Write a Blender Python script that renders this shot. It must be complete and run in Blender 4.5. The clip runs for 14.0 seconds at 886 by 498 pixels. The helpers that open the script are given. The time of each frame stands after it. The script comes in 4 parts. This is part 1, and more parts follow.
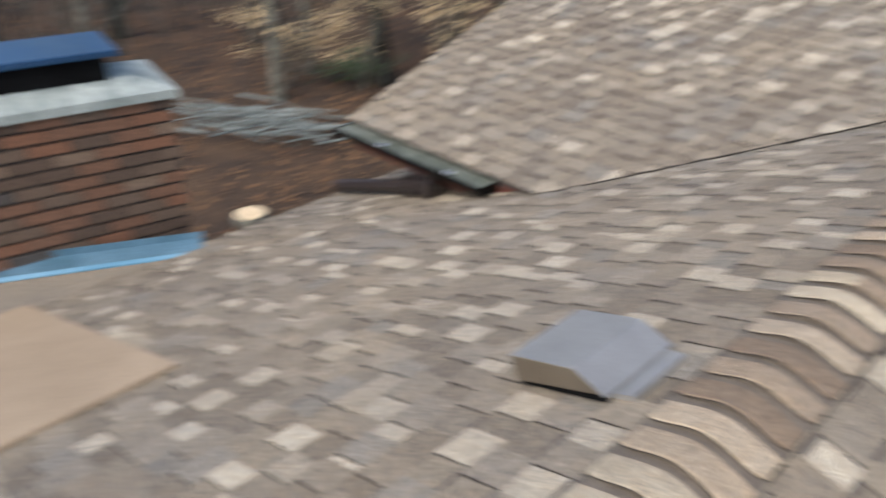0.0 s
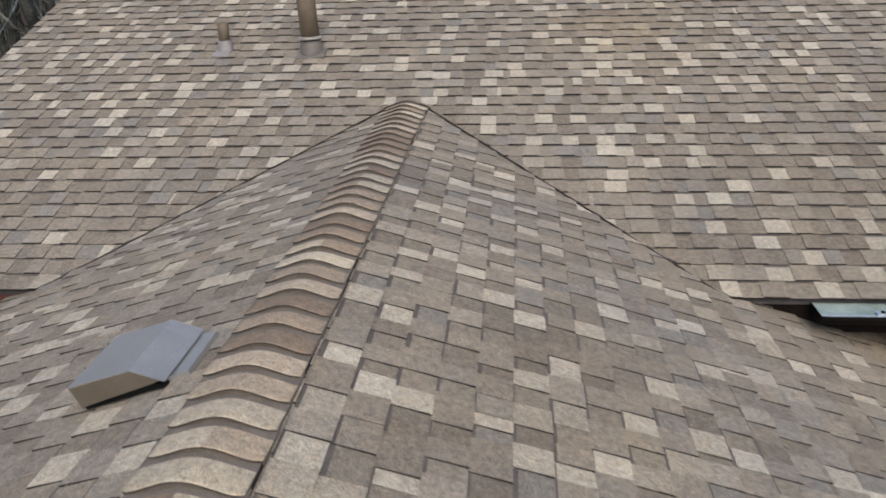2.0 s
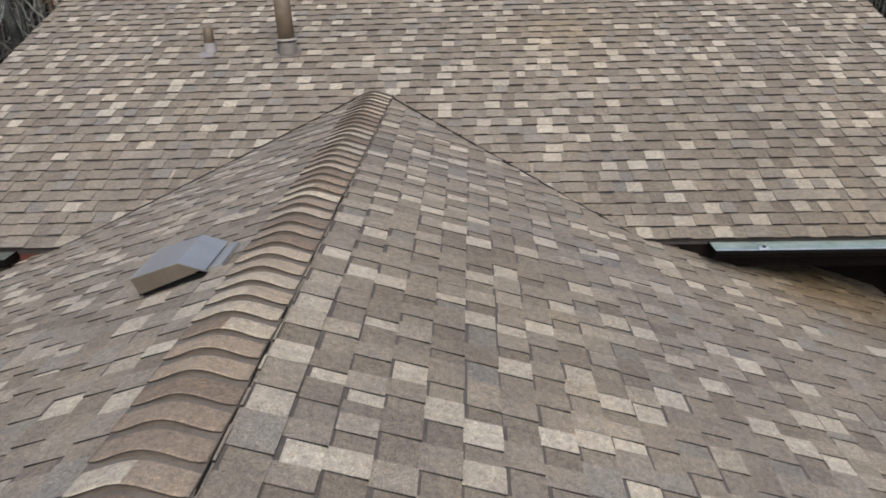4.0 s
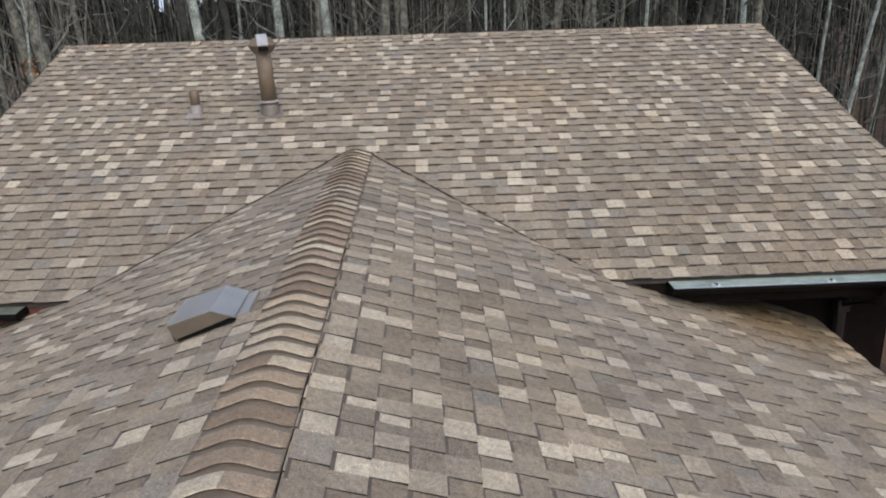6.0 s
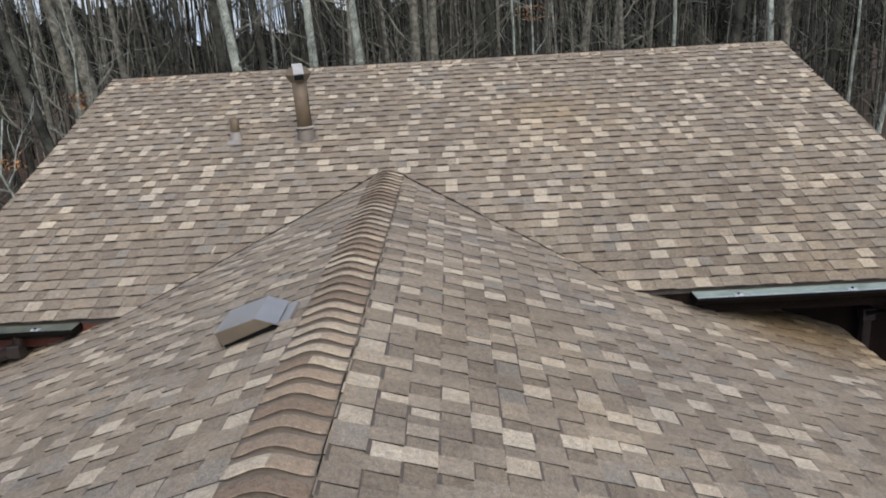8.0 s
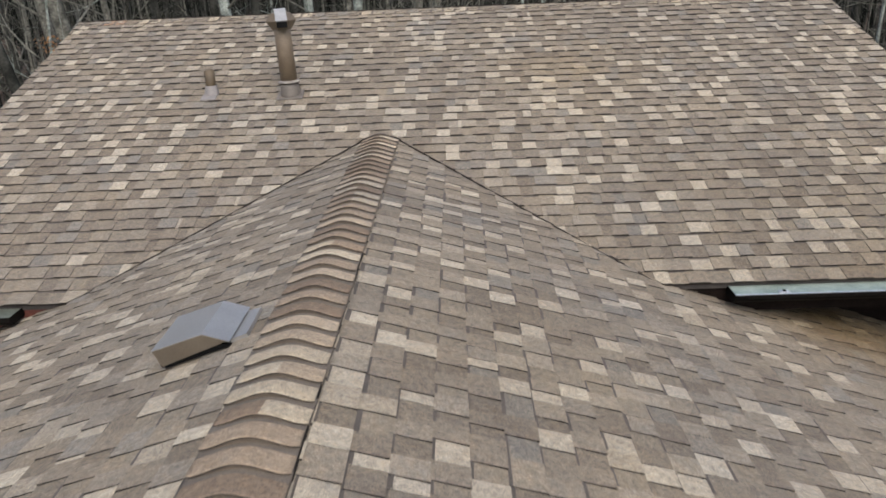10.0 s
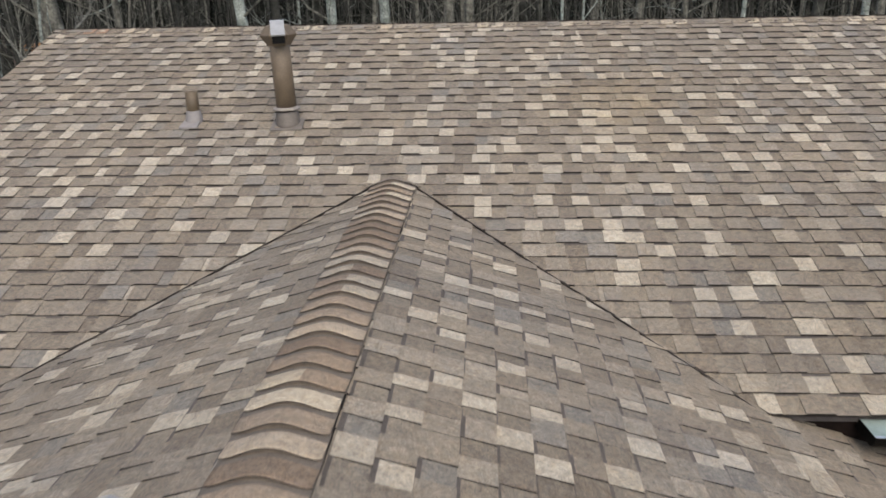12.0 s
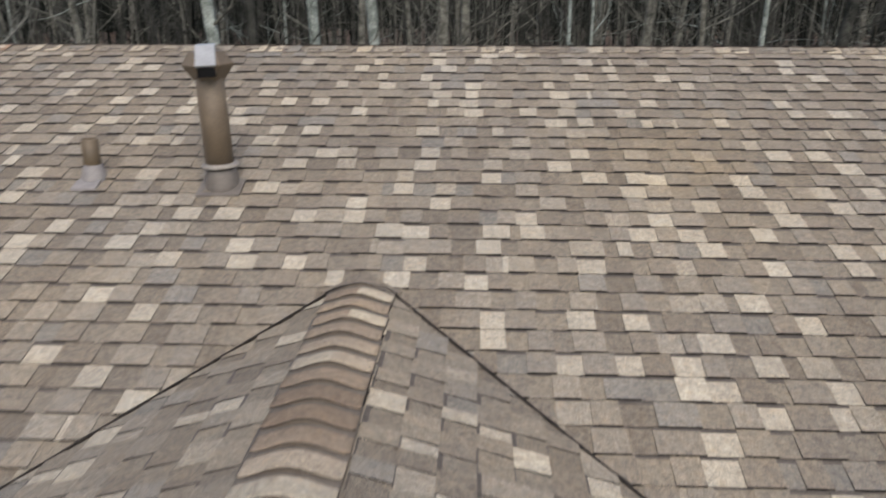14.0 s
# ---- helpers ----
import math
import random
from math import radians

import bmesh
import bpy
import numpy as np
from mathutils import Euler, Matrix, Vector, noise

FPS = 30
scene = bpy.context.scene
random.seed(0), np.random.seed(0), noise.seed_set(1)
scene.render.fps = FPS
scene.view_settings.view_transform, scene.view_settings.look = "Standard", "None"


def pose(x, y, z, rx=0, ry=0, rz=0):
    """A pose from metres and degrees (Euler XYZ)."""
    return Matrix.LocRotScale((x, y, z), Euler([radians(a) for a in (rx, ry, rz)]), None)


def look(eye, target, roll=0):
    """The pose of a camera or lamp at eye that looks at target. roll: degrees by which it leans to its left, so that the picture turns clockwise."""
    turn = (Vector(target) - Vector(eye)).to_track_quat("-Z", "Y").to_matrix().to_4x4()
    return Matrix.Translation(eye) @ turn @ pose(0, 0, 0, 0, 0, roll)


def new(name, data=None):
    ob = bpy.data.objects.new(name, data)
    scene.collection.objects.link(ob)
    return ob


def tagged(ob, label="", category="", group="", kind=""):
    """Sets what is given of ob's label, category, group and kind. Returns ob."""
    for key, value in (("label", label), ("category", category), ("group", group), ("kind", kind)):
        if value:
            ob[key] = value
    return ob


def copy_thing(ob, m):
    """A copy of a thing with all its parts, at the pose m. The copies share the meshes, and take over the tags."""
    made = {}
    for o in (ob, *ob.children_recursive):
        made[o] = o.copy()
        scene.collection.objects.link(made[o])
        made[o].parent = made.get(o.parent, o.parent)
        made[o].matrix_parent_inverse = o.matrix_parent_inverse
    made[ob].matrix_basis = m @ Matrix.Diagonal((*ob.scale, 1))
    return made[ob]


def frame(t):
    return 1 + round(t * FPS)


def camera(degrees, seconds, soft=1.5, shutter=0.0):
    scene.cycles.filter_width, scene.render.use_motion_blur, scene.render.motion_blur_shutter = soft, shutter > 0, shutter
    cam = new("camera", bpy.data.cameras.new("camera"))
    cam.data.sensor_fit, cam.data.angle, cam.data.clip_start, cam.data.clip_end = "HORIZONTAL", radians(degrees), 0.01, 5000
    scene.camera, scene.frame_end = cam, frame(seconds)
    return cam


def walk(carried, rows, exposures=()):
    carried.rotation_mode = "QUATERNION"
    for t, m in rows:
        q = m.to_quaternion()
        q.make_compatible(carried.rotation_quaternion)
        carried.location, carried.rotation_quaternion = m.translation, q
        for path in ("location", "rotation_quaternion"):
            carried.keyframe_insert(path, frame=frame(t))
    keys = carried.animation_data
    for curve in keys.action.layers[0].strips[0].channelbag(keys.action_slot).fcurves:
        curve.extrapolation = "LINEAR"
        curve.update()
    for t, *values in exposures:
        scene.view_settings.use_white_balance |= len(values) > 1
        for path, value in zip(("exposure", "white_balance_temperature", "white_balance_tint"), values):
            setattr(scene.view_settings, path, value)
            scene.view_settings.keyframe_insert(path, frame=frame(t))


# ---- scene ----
cam = camera(58.5, 14.0, soft=1.7, shutter=0.5)
LIFT = 0.017                  # the shingles' butts stand proud of the decks by this much
# seconds, eye, turn in degrees
PATH = [
    (0.0, 0.568, -5.832, 5.398, 60.49, -1.13, 44.44),
    (0.1, 0.563, -5.879, 5.318, 62.37, -3.10, 39.79),
    (0.2, 0.631, -5.865, 5.358, 62.48, -0.99, 36.04),
    (0.3, 0.675, -5.910, 5.411, 61.71, 1.11, 31.24),
    (0.4, 0.711, -5.857, 5.380, 61.08, 1.67, 29.22),
    (0.5, 0.695, -5.823, 5.312, 62.09, 0.51, 26.68),
    (1.0, 0.772, -5.984, 5.318, 65.17, 0.66, 15.75),
    (1.5, 0.777, -6.233, 5.325, 63.91, -0.15, 7.44),
    (2.0, 0.861, -6.438, 5.333, 67.44, 1.60, 4.86),
    (2.5, 0.986, -6.727, 5.301, 65.40, 1.75, 3.91),
    (3.0, 1.005, -6.994, 5.296, 69.13, 1.55, 3.35),
    (3.2, 0.990, -7.103, 5.271, 68.21, 0.98, 3.35),
    (5.3, 0.745, -7.904, 5.383, 69.89, 3.11, -1.03),
    (5.5, 0.712, -7.935, 5.431, 69.46, 2.70, -1.28),
    (6.0, 0.692, -8.006, 5.469, 71.99, 1.72, -1.67),
    (6.5, 0.714, -8.102, 5.490, 73.60, 2.25, -1.39),
    (7.0, 0.701, -8.187, 5.489, 74.87, 2.51, -0.56),
    (7.5, 0.698, -8.260, 5.485, 74.57, 2.38, -0.33),
    (8.0, 0.725, -8.295, 5.472, 73.87, 3.25, 0.44),
    (8.2, 0.737, -8.276, 5.474, 72.65, 2.96, -0.05),
    (10.3, 0.718, -7.152, 5.433, 70.27, 2.11, 0.88),
    (10.5, 0.688, -7.023, 5.434, 71.74, 0.82, 0.08),
    (11.0, 0.619, -6.650, 5.452, 71.61, -0.82, -1.65),
    (11.5, 0.683, -6.255, 5.409, 72.08, 1.59, 0.22),
    (12.0, 0.691, -5.793, 5.393, 71.10, 1.11, 3.01),
    (12.5, 0.612, -5.324, 5.434, 70.70, 0.23, 2.24),
    (13.0, 0.636, -4.834, 5.391, 71.64, 1.86, 6.39),
    (13.5, 0.574, -4.306, 5.406, 70.05, -0.03, 6.07),
    (14.0, 0.578, -3.870, 5.424, 71.53, -0.01, 2.57),
]
walk(cam, [(t, pose(x, y, z + LIFT, rx, ry, rz)) for t, x, y, z, rx, ry, rz in PATH],
     [(0.0, 0.92, 6500, 10), (0.5, 0.70, 6290, 10), (1.2, 0.60, 6300, 10), (2.5, 0.59, 6400, 10), (5.5, 0.63, 6440, 10), (7.5, 0.64, 6500, 10), (10.5, 0.65, 6600, 10), (14.0, 0.60, 6550, 10)])

# ---- light: a bright overcast sky over the clearing ----
world = bpy.data.worlds.new("sky")
scene.world = world
world.use_nodes = True
wn = world.node_tree
sky = wn.nodes.new("ShaderNodeTexSky")
sky.sky_type = "NISHITA"
sky.sun_disc = False
sky.sun_elevation, sky.sun_rotation = radians(50), radians(170)
sky.air_density, sky.dust_density, sky.ozone_density = 1.0, 3.0, 1.0
wn.links.new(sky.outputs[0], wn.nodes["Background"].inputs["Color"])
wn.nodes["Background"].inputs["Strength"].default_value = 0.16
sun = new("sun", bpy.data.lights.new("sun", "SUN"))
sun.data.energy, sun.data.angle, sun.data.color = 1.25, radians(40), (1.0, 0.965, 0.92)
sun.matrix_world = look((0, 0, 30), (-5.0, 16.0, 12.0))

# ---- the plan ----
Z0 = 4.0                      # height of the point where the low ridge meets the main slope
SM, SG = 0.331, 0.344         # slope of the main roof and of the cross gable
EAVE_Y, RIDGE_Y = -2.16, 2.88
RAKE_W, RAKE_E = -3.95, 5.21
GEAVE, GEND = 4.142, -11.0      # half width of the gable roof, its far end behind the camera
WALL_Y = -1.45                # main wall under the overhang
EXPO = 0.1455                 # shingle exposure


# ---- materials ----
def nodes_of(name):
    m = bpy.data.materials.new(name)
    m.use_nodes = True
    return m, m.node_tree.nodes, m.node_tree.links


def noise_node(n, l, scale, detail=4.0, rough=0.6, vec=None):
    t = n.new("ShaderNodeTexNoise")
    t.inputs["Scale"].default_value, t.inputs["Detail"].default_value, t.inputs["Roughness"].default_value = scale, detail, rough
    if vec:
        l.new(vec, t.inputs["Vector"])
    return t.outputs["Fac"]


def ramp(n, l, fac, stops, mode="LINEAR"):
    r = n.new("ShaderNodeValToRGB")
    r.color_ramp.interpolation = mode
    while len(r.color_ramp.elements) < len(stops):
        r.color_ramp.elements.new(0.5)
    for e, (p, c) in zip(r.color_ramp.elements, stops):
        e.position, e.color = p, (*c, 1)
    l.new(fac, r.inputs[0])
    return r.outputs[0]


def mix(n, l, a, b, fac, how="MIX"):
    m = n.new("ShaderNodeMix")
    m.data_type, m.blend_type = "RGBA", how
    for s, v in ((m.inputs[6], a), (m.inputs[7], b), (m.inputs[0], fac)):
        if isinstance(v, (int, float)):
            s.default_value = v
        elif isinstance(v, tuple):
            s.default_value = (*v, 1)
        else:
            l.new(v, s)
    return m.outputs[2]


def maths(n, l, op, a, b=0.0, clamp=False):
    m = n.new("ShaderNodeMath")
    m.operation, m.use_clamp = op, clamp
    for s, v in zip(m.inputs, (a, b)):
        if isinstance(v, (int, float)):
            s.default_value = v
        else:
            l.new(v, s)
    return m.outputs[0]


def bump(n, l, height, strength, distance):
    b = n.new("ShaderNodeBump")
    b.inputs["Strength"].default_value, b.inputs["Distance"].default_value = strength, distance
    l.new(height, b.inputs["Height"])
    l.new(b.outputs[0], n["Principled BSDF"].inputs["Normal"])


def surface(name, low, high, scale=8.0, rough=0.7, metal=0.0, grain=60.0, relief=0.25, depth=0.002, spread=0.35):
    """A plain material: two tones in large patches, broken by a fine grain."""
    m, n, l = nodes_of(name)
    p = n["Principled BSDF"]
    vec = n.new("ShaderNodeNewGeometry").outputs["Position"]
    big, fine = noise_node(n, l, scale, vec=vec), noise_node(n, l, grain, 3, vec=vec)
    c = ramp(n, l, big, ((0.35, low), (0.65, high)))
    c = mix(n, l, c, ramp(n, l, fine, ((0.3, (1 - spread,) * 3), (0.7, (1 + spread * 0.5,) * 3))), 1.0, "MULTIPLY")
    l.new(c, p.inputs["Base Color"])
    l.new(maths(n, l, "ADD", maths(n, l, "MULTIPLY", big, 0.25), rough - 0.12), p.inputs["Roughness"])
    p.inputs["Metallic"].default_value = metal
    bump(n, l, fine, relief, depth)
    return m


SHADES = ((0.0, (0.178, 0.153, 0.126)), (0.12, (0.198, 0.172, 0.143)), (0.32, (0.214, 0.189, 0.159)), (0.50, (0.211, 0.189, 0.163)),
          (0.64, (0.230, 0.201, 0.165)), (0.78, (0.244, 0.217, 0.183)), (0.89, (0.206, 0.191, 0.172)), (0.94, (0.272, 0.242, 0.2)))
LOW = ((0.0, (0.158, 0.136, 0.112)), (0.2, (0.174, 0.151, 0.125)), (0.5, (0.188, 0.165, 0.138)), (0.72, (0.204, 0.178, 0.146)), (0.92, (0.182, 0.169, 0.152)))
CAPS = ((0.0, (0.186, 0.144, 0.110)), (0.22, (0.230, 0.182, 0.140)), (0.48, (0.266, 0.214, 0.165)), (0.72, (0.306, 0.252, 0.195)), (0.88, (0.350, 0.293, 0.230)))
RUSTY = ((0.0, (0.25, 0.163, 0.118)), (0.5, (0.28, 0.19, 0.14)))
CREAMS = ((0.0, (0.35, 0.306, 0.243)), (0.35, (0.405, 0.358, 0.288)), (0.7, (0.375, 0.33, 0.264)))
PALE = ((0.0, (0.268, 0.240, 0.202)), (0.2, (0.33, 0.298, 0.25)), (0.5, (0.352, 0.319, 0.268)), (0.82, (0.385, 0.352, 0.298)))


def shingle_material(name, shades, by_object):
    """Mineral granules on asphalt: a shade for each piece, speckled, with streaks and lichen stains."""
    m, n, l = nodes_of(name)
    p = n["Principled BSDF"]
    geo = n.new("ShaderNodeNewGeometry")
    vec = geo.outputs["Position"]
    rnd = n.new("ShaderNodeObjectInfo").outputs["Random"] if by_object else geo.outputs["Random Per Island"]
    c = ramp(n, l, rnd, shades, "CONSTANT")
    # slight drift of tone that does not follow the pieces
    drift = noise_node(n, l, 1.3, 3, vec=vec)
    c = mix(n, l, c, ramp(n, l, drift, ((0.3, (0.86, 0.86, 0.88)), (0.7, (1.14, 1.10, 1.04)))), 1.0, "MULTIPLY")
    blot = noise_node(n, l, 34, 5, 0.7, vec=vec)
    c = mix(n, l, c, ramp(n, l, blot, ((0.3, (0.70, 0.70, 0.70)), (0.7, (1.26, 1.25, 1.22)))), 1.0, "MULTIPLY")
    gran = noise_node(n, l, 330, 2, 0.7, vec=vec)
    c = mix(n, l, c, ramp(n, l, gran, ((0.30, (0.50, 0.50, 0.51)), (0.5, (0.97, 0.97, 0.97)), (0.70, (1.62, 1.58, 1.52)))), 1.0, "MULTIPLY")
    speck = noise_node(n, l, 115, 3, 0.75, vec=vec)
    c = mix(n, l, c, ramp(n, l, speck, ((0.28, (0.58, 0.57, 0.56)), (0.48, (0.96, 0.96, 0.96)), (0.62, (1.11, 1.10, 1.08)), (0.72, (1.52, 1.47, 1.38)))), 1.0, "MULTIPLY")
    # granules of other colours mixed into the blend: rust, slate and buff
    tint = noise_node(n, l, 27, 5, 0.75, vec=vec)
    c = mix(n, l, c, ramp(n, l, tint, ((0.32, (0.94, 0.985, 1.045)), (0.46, (0.995, 1.0, 1.005)), (0.54, (1.005, 1.0, 0.995)), (0.68, (1.06, 0.995, 0.92)))), 1.0, "MULTIPLY")
    # ochre lichen under the gutter's drip and on the upper slope, a neutral darker patch above the east eave
    for cx, cy, cz, rad, amount, patch_tone in ((3.5, -1.85, 2.80, 1.05, 0.9, (0.88, 0.72, 0.47)), (1.9, 1.1, 4.37, 1.0, 0.3, (0.95, 0.80, 0.52)), (1.1, -3.9, 3.6, 1.2, 0.3, (1.0, 0.92, 0.76)), (3.4, -1.5, 3.5, 2.2, 0.5, (0.74, 0.72, 0.68))):
        d = n.new("ShaderNodeVectorMath")
        d.operation = "DISTANCE"
        flat = n.new("ShaderNodeVectorMath")
        flat.operation = "MULTIPLY"
        l.new(vec, flat.inputs[0])
        flat.inputs[1].default_value = (1, 1, 1.6)
        l.new(flat.outputs[0], d.inputs[0])
        d.inputs[1].default_value = (cx, cy, 1.6 * cz)
        near = maths(n, l, "SUBTRACT", 1.0, maths(n, l, "DIVIDE", d.outputs["Value"], rad), True)
        near = maths(n, l, "MULTIPLY", near, maths(n, l, "MULTIPLY", noise_node(n, l, 5, 5, 0.7, vec=vec), 2.2))
        c = mix(n, l, c, patch_tone, maths(n, l, "MULTIPLY", near, amount, True), "MULTIPLY")
    c = mix(n, l, c, (0.992, 0.990, 0.945), 1.0, "MULTIPLY")
    l.new(c, p.inputs["Base Color"])
    p.inputs["Roughness"].default_value = 0.93
    p.inputs["Specular IOR Level"].default_value = 0.25
    bump(n, l, gran, 0.55, 0.002)
    return m


M_SHINGLE = shingle_material("shingle_granules", SHADES, True)
M_LOW = shingle_material("recessed_granules", LOW, True)
M_LOWFIELD = shingle_material("recessed_granules_field", LOW, False)
M_FIELD = shingle_material("shingle_granules_field", SHADES, False)
M_CAP = shingle_material("ridge_granules", CAPS, True)
M_CREAM = shingle_material("cream_ridge_granules", CREAMS, True)
M_RUSTCAP = shingle_material("rusty_ridge_granules", RUSTY, True)
M_PALE = shingle_material("pale_granules", PALE, True)
M_PALEFIELD = shingle_material("pale_granules_field", PALE, False)
M_EDGE = surface("asphalt_edge", (0.022, 0.019, 0.017), (0.04, 0.035, 0.03), 20, 0.9, grain=200)
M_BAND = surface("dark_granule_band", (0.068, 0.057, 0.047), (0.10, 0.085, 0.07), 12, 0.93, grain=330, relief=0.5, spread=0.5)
M_DECK = surface("dark_underlay", (0.05, 0.043, 0.038), (0.08, 0.068, 0.06), 10, 0.9, grain=150)
M_BROWN = surface("dark_brown_paint", (0.009, 0.0065, 0.0055), (0.016, 0.011, 0.009), 3, 0.55, grain=40, relief=0.1)
M_RUST = surface("red_brown_paint", (0.10, 0.028, 0.018), (0.15, 0.045, 0.03), 3, 0.6, grain=40, relief=0.1)
M_GUTTER = surface("brown_gutter_enamel", (0.005, 0.0045, 0.004), (0.009, 0.008, 0.007), 4, 0.5, grain=50, relief=0.08)
M_SPOUT = surface("brown_downspout_enamel", (0.016, 0.011, 0.010), (0.028, 0.020, 0.018), 4, 0.5, grain=50, relief=0.08)
M_GUARD = surface("weathered_aluminium_mesh", (0.24, 0.31, 0.265), (0.39, 0.46, 0.41), 9, 0.5, 0.3, grain=240, relief=0.4)
M_DIRTYGUARD = surface("leaf_stained_aluminium_mesh", (0.075, 0.085, 0.062), (0.17, 0.185, 0.15), 7, 0.6, 0.15, grain=160, relief=0.5, spread=0.45)
M_CLIP = surface("bright_metal_clip", (0.6, 0.62, 0.63), (0.75, 0.77, 0.78), 20, 0.35, 0.8, grain=90)
M_VENT = surface("grey_brown_vent_enamel", (0.27, 0.262, 0.247), (0.32, 0.312, 0.295), 5, 0.32, 0.45, grain=120, relief=0.05, spread=0.12)
# same metal as the hood; the sides' shade is put into a darker tan
M_VENT_SIDE = surface("shaded_vent_enamel", (0.088, 0.070, 0.049), (0.118, 0.096, 0.068), 5, 0.5, 0.1, grain=120, relief=0.12, spread=0.12)
M_BLACK = surface("black_void", (0.006, 0.006, 0.006), (0.01, 0.01, 0.01), 5, 0.9)
M_FLUE = surface("tan_painted_flue", (0.11, 0.081, 0.051), (0.15, 0.113, 0.073), 6, 0.62, 0.05, grain=90, relief=0.15, spread=0.2)
M_PIPE = surface("brown_plastic_pipe", (0.075, 0.054, 0.030), (0.11, 0.08, 0.046), 6, 0.6, grain=90, relief=0.1, spread=0.15)
M_CONE = surface("weathered_flashing_paint", (0.115, 0.099, 0.083), (0.16, 0.139, 0.118), 10, 0.6, 0.05, grain=90, relief=0.15, spread=0.18)
M_COLLAR = surface("weathered_galvanised", (0.20, 0.175, 0.145), (0.30, 0.268, 0.23), 12, 0.55, 0.2, grain=100, relief=0.2)
M_HOOD = surface("bright_galvanised", (0.27, 0.272, 0.268), (0.33, 0.332, 0.328), 12, 0.5, 0.25, grain=100, relief=0.1, spread=0.12)
M_CAPEDGE = surface("ridge_cap_edge", (0.028, 0.023, 0.019), (0.05, 0.042, 0.034), 20, 0.9, grain=200)
# lip shadow put into these browns, over an under layer and dark granule head
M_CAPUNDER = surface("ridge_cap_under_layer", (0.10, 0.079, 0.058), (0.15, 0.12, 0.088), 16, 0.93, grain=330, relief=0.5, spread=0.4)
M_CAPHEAD = surface("ridge_cap_shaded_head", (0.115, 0.093, 0.071), (0.165, 0.136, 0.105), 12, 0.93, grain=330, relief=0.5, spread=0.5)
M_BOOT = surface("grey_pipe_boot", (0.185, 0.17, 0.16), (0.24, 0.222, 0.208), 14, 0.6, 0.05, grain=100, spread=0.15)
M_BRICK, bn, bl_ = nodes_of("brown_red_brick")
bpos = bn.new("ShaderNodeNewGeometry").outputs["Position"]
bcol = ramp(bn, bl_, bn.new("ShaderNodeObjectInfo").outputs["Random"], ((0.0, (0.085, 0.056, 0.038)), (0.22, (0.15, 0.078, 0.046)), (0.42, (0.115, 0.078, 0.053)), (0.62, (0.175, 0.083, 0.046)), (0.74, (0.062, 0.054, 0.047)), (0.88, (0.16, 0.11, 0.074))), "CONSTANT")
bcol = mix(bn, bl_, bcol, ramp(bn, bl_, noise_node(bn, bl_, 45, 5, 0.7, bpos), ((0.3, (0.6, 0.6, 0.6)), (0.7, (1.3, 1.3, 1.3)))), 1.0, "MULTIPLY")
bl_.new(bcol, bn["Principled BSDF"].inputs["Base Color"])
bn["Principled BSDF"].inputs["Roughness"].default_value = 0.88
bump(bn, bl_, noise_node(bn, bl_, 120, 4, 0.7, bpos), 0.6, 0.004)
M_MORTAR = surface("dark_mortar", (0.022, 0.019, 0.017), (0.045, 0.039, 0.034), 20, 0.95, grain=150, relief=0.5)
M_CROWN = surface("pale_concrete", (0.20, 0.235, 0.22), (0.36, 0.40, 0.375), 6, 0.8, grain=140, relief=0.4)
M_BLUE = surface("blue_cap_paint", (0.012, 0.046, 0.105), (0.020, 0.066, 0.145), 3, 0.35, 0.2, grain=60, relief=0.05, spread=0.12)
M_BLUEPALE = surface("light_blue_flashing", (0.13, 0.30, 0.43), (0.22, 0.41, 0.55), 4, 0.4, 0.2, grain=60, relief=0.06, spread=0.15)
M_BLUEMID = surface("weathered_blue_flashing", (0.07, 0.15, 0.205), (0.125, 0.23, 0.31), 5, 0.45, 0.2, grain=60, relief=0.1, spread=0.3)
M_PLY = surface("tan_plywood", (0.27, 0.20, 0.13), (0.33, 0.25, 0.165), 2.5, 0.75, grain=70, relief=0.1, spread=0.14)
M_BARK = surface("grey_bark", (0.046, 0.045, 0.034), (0.195, 0.190, 0.155), 6.5, 0.95, grain=34, relief=0.9, depth=0.012, spread=0.6)
M_PALEBARK = surface("pale_bark", (0.12, 0.140, 0.120), (0.34, 0.372, 0.33), 5.0, 0.95, grain=28, relief=0.8, depth=0.01, spread=0.6)
# the gloom of the deep woods is put into this near-black bark
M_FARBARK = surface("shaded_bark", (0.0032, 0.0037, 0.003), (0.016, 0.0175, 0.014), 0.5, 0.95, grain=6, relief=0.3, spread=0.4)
M_DARKBARK = surface("dark_bark", (0.020, 0.0205, 0.0175), (0.070, 0.070, 0.060), 2.5, 0.95, grain=30, relief=0.7, depth=0.008, spread=0.4)
M_LITTER = surface("leaf_litter", (0.030, 0.0175, 0.0085), (0.085, 0.049, 0.024), 1.1, 0.95, grain=22, relief=1.0, depth=0.03, spread=0.6)
for dull in (M_BLACK, M_BROWN, M_GUTTER, M_EDGE, M_DARKBARK, M_FARBARK):
    dull.node_tree.nodes["Principled BSDF"].inputs["Specular IOR Level"].default_value = 0.04
M_STICK = surface("grey_dead_wood", (0.07, 0.085, 0.082), (0.22, 0.25, 0.24), 6, 0.9, grain=50)
M_CUT = surface("fresh_cut_wood", (0.58, 0.45, 0.28), (0.70, 0.57, 0.38), 8, 0.8, grain=60)
M_TANLEAF = surface("withered_beech_leaf", (0.34, 0.25, 0.13), (0.52, 0.40, 0.23), 4, 0.8, grain=30)
